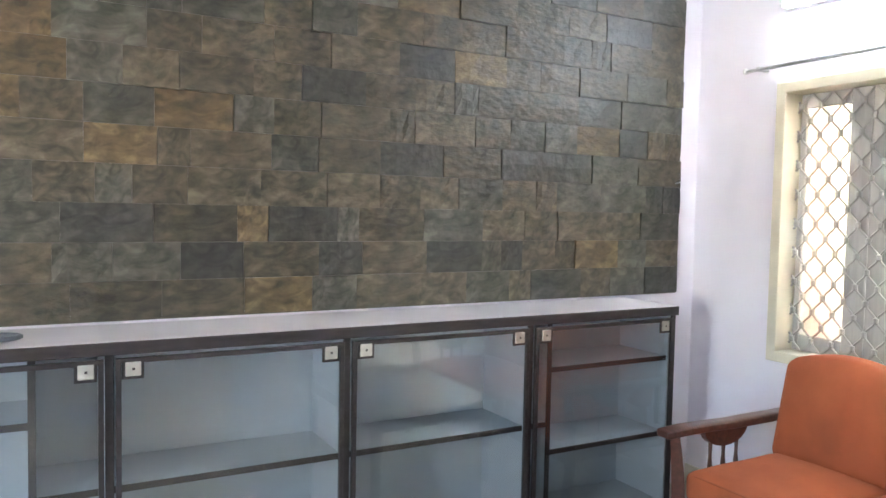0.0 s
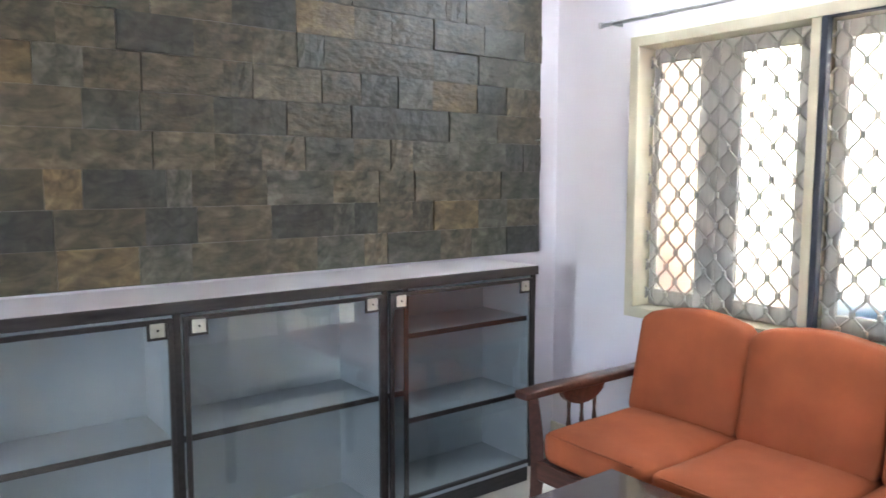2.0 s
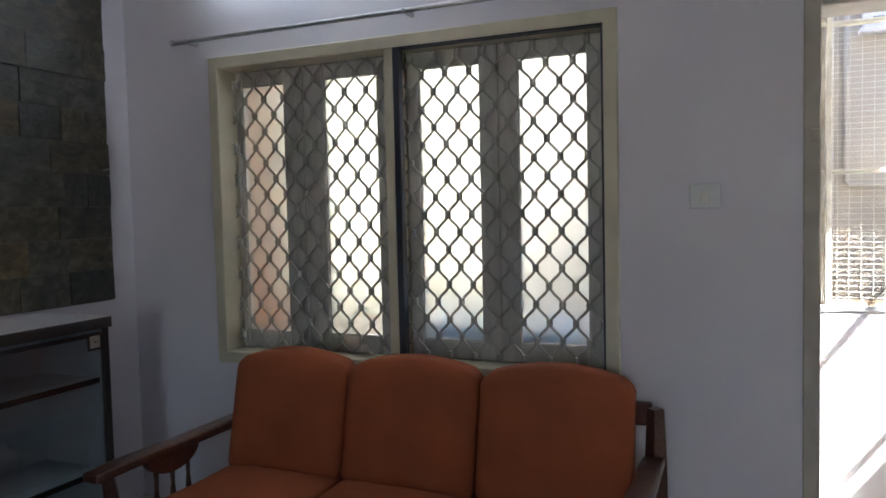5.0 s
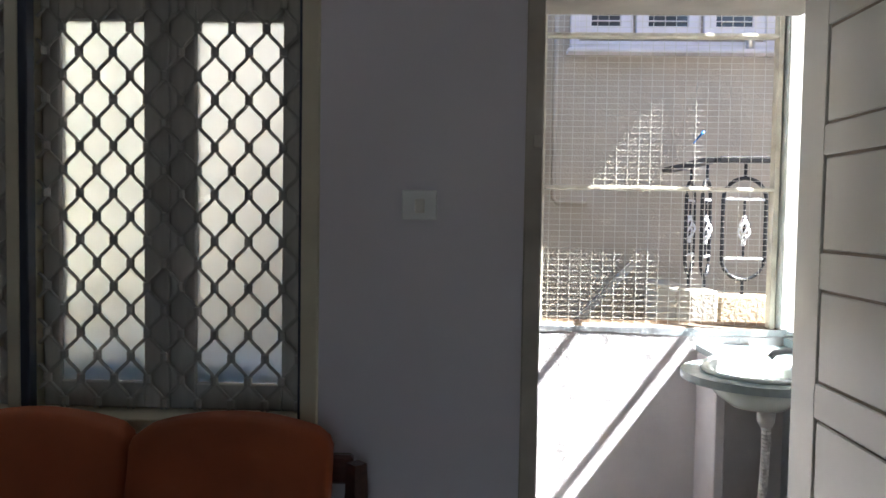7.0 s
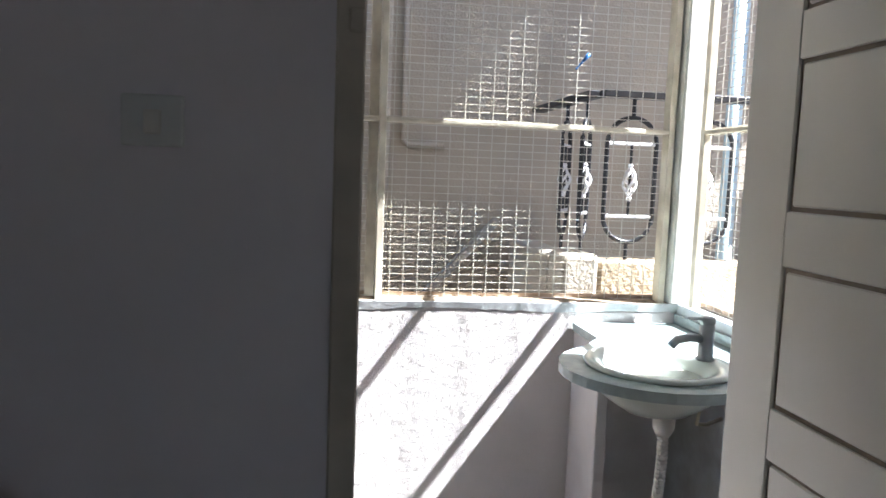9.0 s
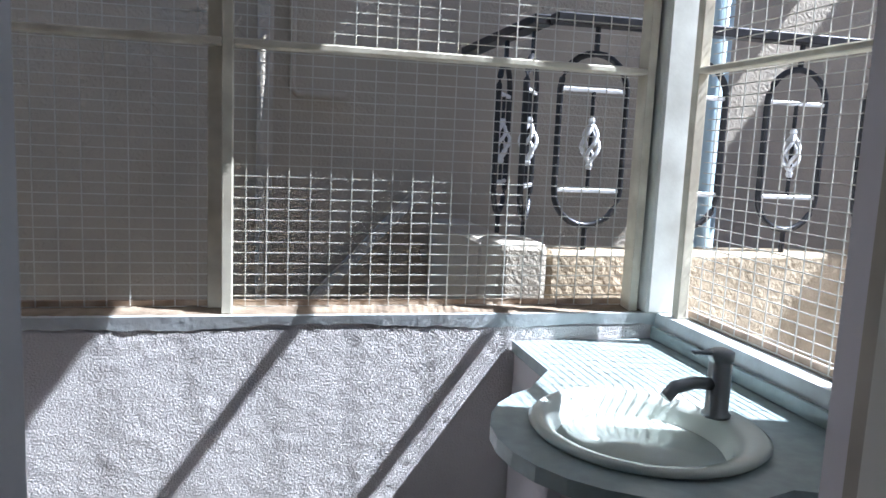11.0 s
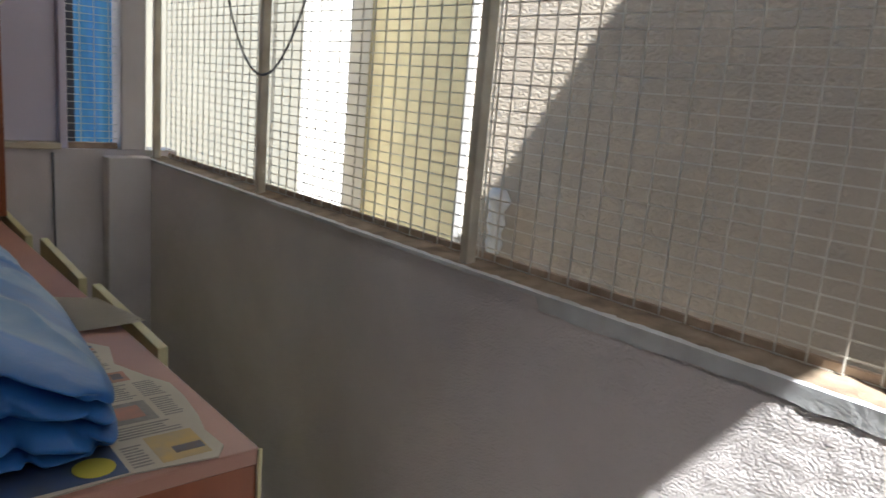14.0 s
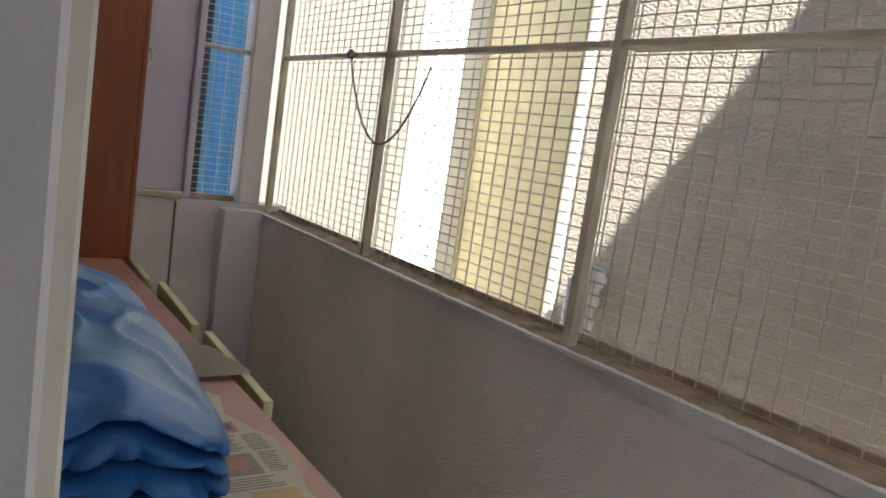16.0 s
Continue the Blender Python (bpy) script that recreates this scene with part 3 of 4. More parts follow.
# ---- sofa ----
def cushion(x0, x1, y0, y1, z0, z1, arch=0.0, puff=0.02, n=12, lean=0.0):
    """A soft box: rounded edges, bulging faces, the top edge arched."""
    bm = box((-1, -1, -1), (1, 1, 1))
    bmesh.ops.subdivide_edges(bm, edges=bm.edges, cuts=n, use_grid_fill=True)
    cx, cy, cz = (x0 + x1) / 2, (y0 + y1) / 2, (z0 + z1) / 2
    hx, hy, hz = (x1 - x0) / 2, (y1 - y0) / 2, (z1 - z0) / 2
    rad = min(hx, hy, hz) * 0.55
    for v in bm.verts:
        c = v.co.copy()
        p = Vector((c.x * hx, c.y * hy, c.z * hz))
        q = Vector([max(-h + rad, min(h - rad, a)) for a, h in zip(p, (hx, hy, hz))])
        d = p - q
        if d.length > 1e-6:
            d = d.normalized() * rad
        p = q + d
        bulge = (1 - c.x ** 2) * (1 - (c.z if hy < hz else c.y) ** 2)
        if hy < hz:
            p.y += math.copysign(puff * bulge, c.y) if abs(c.y) > 0.4 else 0
            p.z += arch * (1 - c.x ** 2) * max(0, c.z) ** 2
        else:
            p.z += puff * bulge * (1 if c.z > 0.4 else 0)
        p += noise.noise_vector(Vector((cx + p.x, cy + p.y, p.z)) * 5) * 0.006
        p.y += lean * (p.z + hz)
        v.co = Vector((cx, cy, cz)) + p
    return bm


sofa = thing("sofa", (-1.03, 2.2, 0), "three-seat rosewood sofa with burnt orange cushions by the window", "sofa")
SX = [-1.80, -1.29, -0.765, -0.235]
for i in range(3):
    s = part("seat_cushion", cushion(SX[i] + 0.002, SX[i + 1] - 0.002, 1.83, 2.44, 0.31, 0.445, puff=0.025), M_ORANGE, sofa, "burnt orange seat cushion", True)
    part("front_piping", tube([(SX[i] + 0.06, 1.829, 0.435), (SX[i + 1] - 0.06, 1.829, 0.435)], 0.004), M_PIPING, s)
    b = part("back_cushion", cushion(SX[i] + 0.003, SX[i + 1] - 0.003, 2.34, 2.46, 0.43, 0.845, arch=0.045, puff=0.03, lean=0.22), M_ORANGE, sofa, "arched burnt orange back cushion", True)
for x, o in ((-1.85, -1), (-0.185, 1)):
    arm = part("armrest", cushion(x - 0.038, x + 0.038, 1.76, 2.52, 0.565, 0.6, puff=0.002, n=5), M_ROSEWOOD, sofa, "dark polished wooden armrest", True)
    bm = bmesh.new()
    pts = [(2.12 + 0.13 * math.cos(math.pi * k / 14), 0.566 - 0.075 * math.sin(math.pi * k / 14)) for k in range(15)]
    lo = [bm.verts.new((x - 0.014, y, z)) for y, z in pts]
    hi = [bm.verts.new((x + 0.014, y, z)) for y, z in pts]
    bm.faces.new(lo)
    bm.faces.new(hi)
    for k in range(15):
        bm.faces.new((lo[k], lo[(k + 1) % 15], hi[(k + 1) % 15], hi[k]))
    part("apron", bm, M_ROSEWOOD, arm, "half-round carved apron")
    for y, top in ((2.04, 0.51), (2.12, 0.495), (2.2, 0.51)):
        part("spindle", lathe((x, y, 0.27), [(0.007, 0), (0.011, 0.05), (0.006, 0.09), (0.011, 0.14), (0.007, 0.18), (0.009, top - 0.27)], 10), M_ROSEWOOD, arm, smooth=True)
    for y, lean in ((1.83, 0.05), (2.55, 0.0)):
        top = 0.565 if y < 2 else 0.75
        pts = [(x, y + 0.03 * math.sin(3.1 * k / 8) * (1 if y < 2 else 0), top * k / 8) for k in range(9)]
        bm = tube(pts, 0.03, seg=4, radii=[0.026 + 0.012 * abs(math.sin(3 * k / 8)) for k in range(9)])
        part("leg", bm, M_ROSEWOOD, sofa)
    part("side_rail", box((x - 0.018, 1.85, 0.24), (x + 0.018, 2.54, 0.285), 0.004), M_ROSEWOOD, sofa)
part("front_rail", box((-1.84, 1.84, 0.22), (-0.2, 1.87, 0.305), 0.006), M_ROSEWOOD, sofa)
part("seat_board", box((-1.83, 1.87, 0.285), (-0.205, 2.5, 0.305)), M_ROSEWOOD, sofa)
part("back_rail", box((-1.84, 2.575, 0.68), (-0.2, 2.61, 0.76), 0.008), M_ROSEWOOD, sofa)
for k in range(9):
    x = -1.7 + k * 0.17
    part("back_slat", box((x - 0.018, 2.575, 0.3), (x + 0.018, 2.595, 0.69), 0.003), M_ROSEWOOD, sofa)

tab = thing("coffee_table", (-0.85, 1.36, 0), "low dark polished wooden coffee table before the sofa", "table")
TX0, TX1, TY0, TY1 = -1.37, -0.33, 1.0, 1.74
part("tabletop", box((TX0, TY0, 0.425), (TX1, TY1, 0.45), 0.008, segments=2), M_TABLE, tab)
for x0, x1, y0, y1 in ((TX0 + 0.06, TX1 - 0.06, TY0 + 0.03, TY0 + 0.05), (TX0 + 0.06, TX1 - 0.06, TY1 - 0.05, TY1 - 0.03),
                       (TX0 + 0.03, TX0 + 0.05, TY0 + 0.06, TY1 - 0.06), (TX1 - 0.05, TX1 - 0.03, TY0 + 0.06, TY1 - 0.06)):
    part("apron", box((x0, y0, 0.345), (x1, y1, 0.424), 0.003), M_ROSEWOOD, tab)
for x in (TX0 + 0.045, TX1 - 0.045):
    for y in (TY0 + 0.045, TY1 - 0.045):
        part("leg", lathe((x, y, 0), [(0.024, 0), (0.03, 0.08), (0.022, 0.16), (0.033, 0.26), (0.033, 0.424)], 10), M_ROSEWOOD, tab, smooth=True)

# ---- balcony shell ----
solid("balcony_floor", box((LEFT_X - 0.15, OUT_Y, -0.15), (END_X + 0.15, PAR_Y + 0.14, -0.004)), M_BALFLOOR, "worn grey balcony floor", "floor")
bm = box((LEFT_X - 0.15, OUT_Y, CEIL), (END_X + 0.06, PAR_Y + 0.14, CEIL + 0.15))
solid("balcony_ceiling", bm, M_WHITEW, "white painted balcony slab", "ceiling")


def plaster_face(x0, x1, z0, z1, y, depth, step=0.009):
    """A hand-trowelled wall face towards -y with real lumps."""
    bm = bmesh.new()
    nx, nz = int((x1 - x0) / step), int((z1 - z0) / step)
    grid = []
    for i in range(nx + 1):
        col = []
        for j in range(nz + 1):
            x, z = x0 + (x1 - x0) * i / nx, z0 + (z1 - z0) * j / nz
            d = noise.fractal(Vector((x * 75, 0.3, z * 75)), 1.0, 2.0, 3) * 0.0013 + noise.noise(Vector((x * 30, 5.1, z * 30))) * 0.0006 + noise.noise(Vector((x * 3, 1.7, z * 3))) * 0.0009
            col.append(bm.verts.new((x, y + depth * d, z)))
        grid.append(col)
    for i in range(nx):
        for j in range(nz):
            bm.faces.new((grid[i][j], grid[i + 1][j], grid[i + 1][j + 1], grid[i][j + 1]))
    return bm


solid("parapet_wall", box((LEFT_X, PAR_Y + 0.006, 0), (END_X + 0.12, PAR_Y + 0.12, PAR_Z - 0.002)), M_PARAPET, "lumpy whitewashed plaster parapet wall", "wall")
solid("parapet_plaster", plaster_face(LEFT_X, END_X, 0.0, PAR_Z - 0.035, PAR_Y, 1.5), M_PARAPET, "rough whitewashed plaster on the parapet", "wall", smooth=True)
# cracked cement strip under the mesh
bm = bmesh.new()
n = 300
lo, hi = [], []
for i in range(n + 1):
    x = LEFT_X + (END_X - LEFT_X) * i / n
    drop = 0.009 + (0.013 + 0.028 * max(0, noise.noise(Vector((x * 2.3, 4, 0))) + 0.25) + 0.006 * noise.noise(Vector((x * 22, 2, 0))) if x > -0.3 else 0)
    lo.append(bm.verts.new((x, PAR_Y - 0.002, PAR_Z - drop)))
    hi.append(bm.verts.new((x, PAR_Y - 0.005, PAR_Z)))
md = [bm.verts.new((v.co.x, PAR_Y + 0.008, PAR_Z)) for v in hi]
bk = [bm.verts.new((v.co.x, PAR_Y + 0.12, PAR_Z - 0.012)) for v in hi]
fl = [bm.verts.new((v.co.x, PAR_Y + 0.008, v.co.z)) for v in lo]
for i in range(n):
    bm.faces.new((lo[i], lo[i + 1], hi[i + 1], hi[i]))
    bm.faces.new((hi[i], hi[i + 1], md[i + 1], md[i]))
    bm.faces.new((md[i], md[i + 1], bk[i + 1], bk[i]))
    bm.faces.new((fl[i], fl[i + 1], lo[i + 1], lo[i]))
solid("parapet_coping", bm, M_CEMENT, "cracked cement strip along the parapet top", "trim")
# crumbly dirt-stained bedding under the wire
bm = bmesh.new()
rows_b = []
for i in range(401):
    x = LEFT_X + 0.001 + (END_X - LEFT_X - 0.002) * i / 400
    rows_b.append([bm.verts.new((x, y, z + 0.004 * noise.noise(Vector((x * 40, y * 60, 3)))))
                   for y, z in ((PAR_Y + 0.011 + 0.004 * noise.noise(Vector((x * 30, 1, 8))), PAR_Z - 0.001), (PAR_Y + 0.04, PAR_Z + 0.003), (PAR_Y + 0.075, PAR_Z + 0.006), (PAR_Y + 0.119, PAR_Z + 0.004))])
for a, b in zip(rows_b, rows_b[1:]):
    for k in range(3):
        bm.faces.new((a[k], b[k], b[k + 1], a[k + 1]))
solid("parapet_bedding", bm, M_DIRT, "crumbly brown-stained bedding under the wire mesh", "trim", smooth=True)
bm = box((END_X, OUT_Y, 0), (END_X + 0.12, PAR_Y + 0.006, PAR_Z))
box((END_X, OUT_Y, PAR_Z), (END_X + 0.12, 3.26, CEIL), bm=bm)
solid("wall_basin_end", bm, M_CEMENT, "patched grey-white end wall by the basin", "wall")
bm = box((LEFT_X - 0.12, OUT_Y, 0), (LEFT_X, PAR_Y + 0.12, 0.962))
solid("wall_far_end", bm, M_WHITEW, "low white painted end wall", "wall")
solid("end_pillar", box((LEFT_X, 3.755, 0), (LEFT_X + 0.07, PAR_Y - 0.001, 0.942), 0.004), M_WHITEW, "narrow white plaster pillar", "pillar")


# ---- wire mesh screens ----
def wires(u0, u1, z0, z1, along_x, const, du=0.05, dz=0.0262, r=0.0013):
    """Welded wire: uprights and cross wires as thin square bars."""
    verts, faces = [], []

    def bar(a, b):
        n = len(verts)
        for p in (a, b):
            for s, t in ((-r, -r), (r, -r), (r, r), (-r, r)):
                if a[2] == b[2]:
                    q = (p[0], p[1] + s, p[2] + t) if along_x else (p[0] + s, p[1], p[2] + t)
                else:
                    q = (p[0] + s, p[1] + t, p[2])
                verts.append(q)
        for k in range(4):
            faces.append((n + k, n + (k + 1) % 4, n + 4 + (k + 1) % 4, n + 4 + k))

    k = 0
    while u0 + k * du < u1:
        u = u0 + k * du
        w = 0.0012 * math.sin(k * 2.1)
        a = (u + w, const - r, z0) if along_x else (const - r, u + w, z0)
        b = (u - w, const - r, z1) if along_x else (const - r, u - w, z1)
        bar(a, b)
        k += 1
    k = 0
    while z0 + k * dz < z1:
        z = z0 + k * dz
        a = (u0, const + r, z) if along_x else (const + r, u0, z)
        b = (u1, const + r, z) if along_x else (const + r, u1, z)
        bar(a, b)
        k += 1
    me = bpy.data.meshes.new("welded_wire")
    me.from_pydata(verts, [], faces)
    me.materials.append(M_WIRE)
    return me


MR, TR, MT = 1.555, 2.232, CEIL - 0.002
screen = thing("mesh_screen", (-0.4, PAR_Y + 0.03, PAR_Z), "cream-painted steel frame with welded wire mesh on the parapet", "mesh screen", "mesh screens", "structure")
posts = [LEFT_X + 0.03, -1.468, -0.53, 0.428, END_X - 0.055]
SY = PAR_Y + 0.032
WY = SY + 0.04                  # the wire lies on the outer edge of the deep frame bars
for x in posts:
    back = WY - 0.002 if x > 0 else SY + 0.012
    part("post", box((x - 0.012, SY - 0.014, PAR_Z), (x + 0.012, back, MT), 0.002), M_MESHP, screen)
part("flange", box((posts[3] - 0.046, WY - 0.007, PAR_Z), (posts[3] - 0.0125, WY - 0.003, MT), 0.001), M_MESHP, screen, "flat flange of the angle-iron post")
for z in (MR, TR):
    for a, b in zip(posts, posts[1:]):
        part("cross_rail", box((a + 0.0125, SY - 0.016, z - 0.008), (b - 0.0125, WY - 0.002 if b > 0 else SY + 0.01, z + 0.008), 0.003), M_MESHP, screen)
part("bottom_rail", box((posts[0], WY + 0.003, PAR_Z), (posts[-1], WY + 0.009, PAR_Z + 0.022), 0.002), M_RUST, screen, "rust-stained flat bottom rail")
for a, b in zip(posts, posts[1:]):
    ob = new("welded_wire", wires(a - 0.01, b + 0.01, PAR_Z + 0.006, MT, True, WY))
    ob.parent = screen
    ob.location = -ORIGIN[screen.name]
    tagged(ob, kind="stuff")

screen2 = thing("mesh_screen", (END_X + 0.05, 3.6, PAR_Z), "cream-painted steel frame with welded wire mesh beside the basin", "mesh screen", "mesh screens", "structure")
EX = END_X + 0.03
ys = [3.275, SY - 0.1]
for y in ys:
    part("post", box((EX - 0.014, y - 0.014, PAR_Z), (EX + 0.014, y + 0.014, MT), 0.002), M_MESHP, screen2)
for z in (MR, TR):
    part("cross_rail", box((EX - 0.016, ys[0] + 0.0145, z - 0.008), (EX + 0.018, ys[1] - 0.0145, z + 0.008), 0.003), M_MESHP, screen2)
part("bottom_rail", box((EX + 0.023, ys[0], PAR_Z), (EX + 0.029, ys[1], PAR_Z + 0.022), 0.002), M_RUST, screen2)
ob = new("welded_wire", wires(ys[0] + 0.016, ys[1] - 0.016, PAR_Z + 0.006, MT, False, EX + 0.02, r=0.0011))
ob.parent = screen2
ob.location = -ORIGIN[screen2.name]
tagged(ob, kind="stuff")
solid("corner_post", box((END_X - 0.035, SY - 0.05, PAR_Z), (END_X + 0.045, SY + 0.03, CEIL), 0.006), M_CORNER, "pale weathered corner post of the screens", "post")

# ---- far end of the balcony ----
ew = thing("window_2", (LEFT_X - 0.05, 3.5, 0.95), "end opening with a lavender shutter and wire mesh", "window", kind="structure")
part("shutter_panel", box((LEFT_X - 0.06, OUT_Y, 0.986), (LEFT_X - 0.03, 3.61, CEIL), 0.003), M_LAV, ew, "lavender painted shutter panel")
part("window_sill", box((LEFT_X - 0.09, OUT_Y, 0.9625), (LEFT_X + 0.015, 3.612, 0.985), 0.003), M_CREAM, ew)
part("shutter_frame", box((LEFT_X - 0.075, 3.6125, 0.963), (LEFT_X - 0.01, 3.64, CEIL), 0.004), M_LAV, ew)
part("corner_jamb", box((LEFT_X - 0.1, 3.82, 0.963), (LEFT_X + 0.012, PAR_Y - 0.002, CEIL), 0.005), M_WHITEW, ew, "mauve-white corner jamb")
part("cross_rail", tube([(LEFT_X - 0.03, 3.641, MR), (LEFT_X - 0.03, 3.82, MR)], 0.01), M_MESHP, ew)
part("dark_mullion", box((LEFT_X - 0.13, 3.655, 0.963), (LEFT_X - 0.105, 3.69, 2.2), 0.003), M_NETFRAME, ew)
ob = new("welded_wire", wires(3.642, 3.82, 0.975, CEIL, False, LEFT_X - 0.04))
ob.parent = ew
ob.location = -ORIGIN[ew.name]
tagged(ob, kind="stuff")
part("bottom_rail", box((LEFT_X - 0.06, 3.641, 0.963), (LEFT_X - 0.03, 3.819, 0.985), 0.002), M_RUST, ew)
blue = thing("blue_sheet", (-3.3, 3.9, -0.2), "corrugated bright blue plastic sheet hanging outdoors", "plastic sheet")
bm = bmesh.new()
cols = [[bm.verts.new((-3.3 + 0.02 * math.sin(k * 0.9) + t, 3.45 + k * 0.0155, z)) for z in (-0.2, 3.2)] for t in (0, 0.006) for k in range(50)]
for t in (0, 50):
    for k in range(49):
        bm.faces.new((cols[t + k][0], cols[t + k + 1][0], cols[t + k + 1][1], cols[t + k][1]))
part("sheet", bm, M_BLUESHEET, blue, smooth=True)

# ---- counter, cupboard and bundle ----
CTZ, CFY, CRX = 0.752, 3.378, -0.33
cnt = thing("balcony_counter", (-1.3, 3.1, 0), "long salmon laminate counter with doors ajar under the window", "counter")
part("worktop", box((LEFT_X + 0.001, OUT_Y + 0.001, CTZ - 0.025), (CRX, CFY, CTZ), 0.002), M_SALMON, cnt, "salmon pink laminate top")
part("end_panel", box((CRX - 0.022, OUT_Y + 0.002, 0), (CRX - 0.003, CFY - 0.004, CTZ - 0.026)), M_BROWN, cnt, "brown laminate end panel")
part("edge_lipping", box((CRX - 0.001, CFY - 0.004, 0), (CRX + 0.003, CFY + 0.002, CTZ), 0.001), M_LIPPING, cnt)
part("back_panel", box((LEFT_X + 0.002, OUT_Y + 0.003, 0), (CRX - 0.024, OUT_Y + 0.012, CTZ - 0.026)), M_BROWN, cnt)
for x in (-0.85, -1.4, -1.95):
    part("divider", box((x - 0.009, OUT_Y + 0.013, 0), (x + 0.009, CFY - 0.02, CTZ - 0.026)), M_BROWN, cnt)
for x, ang in ((-0.80, 16), (-1.36, 20), (-1.9, 14)):
    bm = box((-0.5, 0, 0.06), (0, 0.02, CTZ - 0.004), 0.001)
    rot = Matrix.Translation((x, CFY + 0.002 + 0.5 * math.sin(radians(ang)) * 0.14, 0)) @ Matrix.Rotation(radians(-ang * 0.14), 4, "Z")
    bmesh.ops.transform(bm, matrix=rot, verts=bm.verts)
    part("cupboard_door", bm, M_LIPPING, cnt, "cream-edged door standing ajar")

cup = thing("brown_cupboard", (-2.18, 3.12, CTZ), "tall brown laminate cupboard standing on the counter", "cupboard")
part("body", box((LEFT_X + 0.002, OUT_Y + 0.002, CTZ + 0.001), (-2.18, 3.385, 2.4), 0.002), M_BROWN, cup)
part("door", box((LEFT_X + 0.01, 3.386, CTZ + 0.004), (-2.182, 3.403, 2.395), 0.002), M_BROWN, cup)
part("handle", tube([(-2.23, 3.399 + 0.03 * math.sin(math.pi * k / 8), 1.42 + 0.09 * k / 8) for k in range(9)], 0.005), M_STEEL, cup, "bent metal handle", True)

news = thing("newspaper", (-0.5, 3.18, CTZ), "old printed newspaper spread on the counter", "newspaper")
pts = [(-1.25, 2.9), (-0.345, 2.9), (-0.341, 3.1), (-0.347, 3.2), (-0.338, 3.28), (-0.333, 3.315), (-0.36, 3.335), (-0.42, 3.332), (-0.471, 3.343),
       (-0.55, 3.352), (-0.613, 3.352), (-0.66, 3.33), (-0.74, 3.3), (-0.83, 3.318), (-0.87, 3.29), (-1.25, 3.22)]
part("sheet", outline_plate(pts, CTZ + 0.0005, CTZ + 0.003), M_NEWS, news)
PZ = CTZ + 0.0031


def printed(name, x0, x1, y0, y1, mat, lift=0.0, label=""):
    part(name, box((x0, y0, PZ + lift), (x1, y1, PZ + lift + 0.0004)), mat, news, label)


printed("print_block", -0.44, -0.35, 3.05, 3.2, M_PRINT_B, 0, "dark blue printed picture")
part("print_spot", lathe((-0.384, 3.165, PZ + 0.0006), [(0.027, 0), (0.027, 0.0004)], 18), M_PAPER_Y, news, "yellow round print")
printed("print_block", -0.435, -0.352, 3.245, 3.315, M_PRINT_O, 0, "ochre printed picture")
printed("print_block", -0.39, -0.37, 3.27, 3.312, M_PAPER_D, 0.0006)
printed("print_block", -0.565, -0.49, 3.215, 3.29, M_PAPER_T, 0, "grey printed picture")
printed("print_block", -0.55, -0.505, 3.235, 3.275, M_PRINT_P, 0.0006)
printed("print_block", -0.70, -0.655, 3.265, 3.3, M_PRINT_P, 0, "reddish printed picture")
printed("print_block", -0.69, -0.665, 3.275, 3.292, M_PAPER_D, 0.0006)
for k, mat in enumerate((M_PRINT_B, M_PRINT_P, M_PAPER_T)):
    printed("header_bar", -0.85 + k * 0.016, -0.838 + k * 0.016, 3.24, 3.29, mat)
rp = random.Random(3)
for x0, x1, y0, y1 in ((-0.79, -0.72, 3.24, 3.29), (-0.64, -0.58, 3.22, 3.29), (-0.64, -0.58, 3.297, 3.335), (-0.565, -0.49, 3.3, 3.335), (-0.48, -0.445, 3.215, 3.31), (-0.42, -0.355, 3.208, 3.238)):
    x = x0
    while x < x1:
        printed("text_bar", x, x + 0.0035, y0, y1 - rp.uniform(0, 0.25) * (y1 - y0), M_PAPER_T)
        x += 0.0085
pl = thing("loose_paper", (-1.0, 3.28, CTZ), "curled loose sheet of brown paper on the counter", "paper")
bm = bmesh.new()
g = [[bm.verts.new((-1.14 + 0.2 * i / 10 + 0.03 * j / 6, 3.225 + 0.15 * j / 6 + 0.04 * (i / 10) * j / 6, CTZ + 0.006 + 0.03 * (1 - i / 10) ** 2 * (1 - j / 6) + 0.012 * (j / 6) ** 2)) for j in range(7)] for i in range(11)]
for i in range(10):
    for j in range(6):
        bm.faces.new((g[i][j], g[i + 1][j], g[i + 1][j + 1], g[i][j + 1]))
bmesh.ops.solidify(bm, geom=bm.faces[:], thickness=0.0015)
part("sheet", bm, M_NEWS, pl, smooth=True)


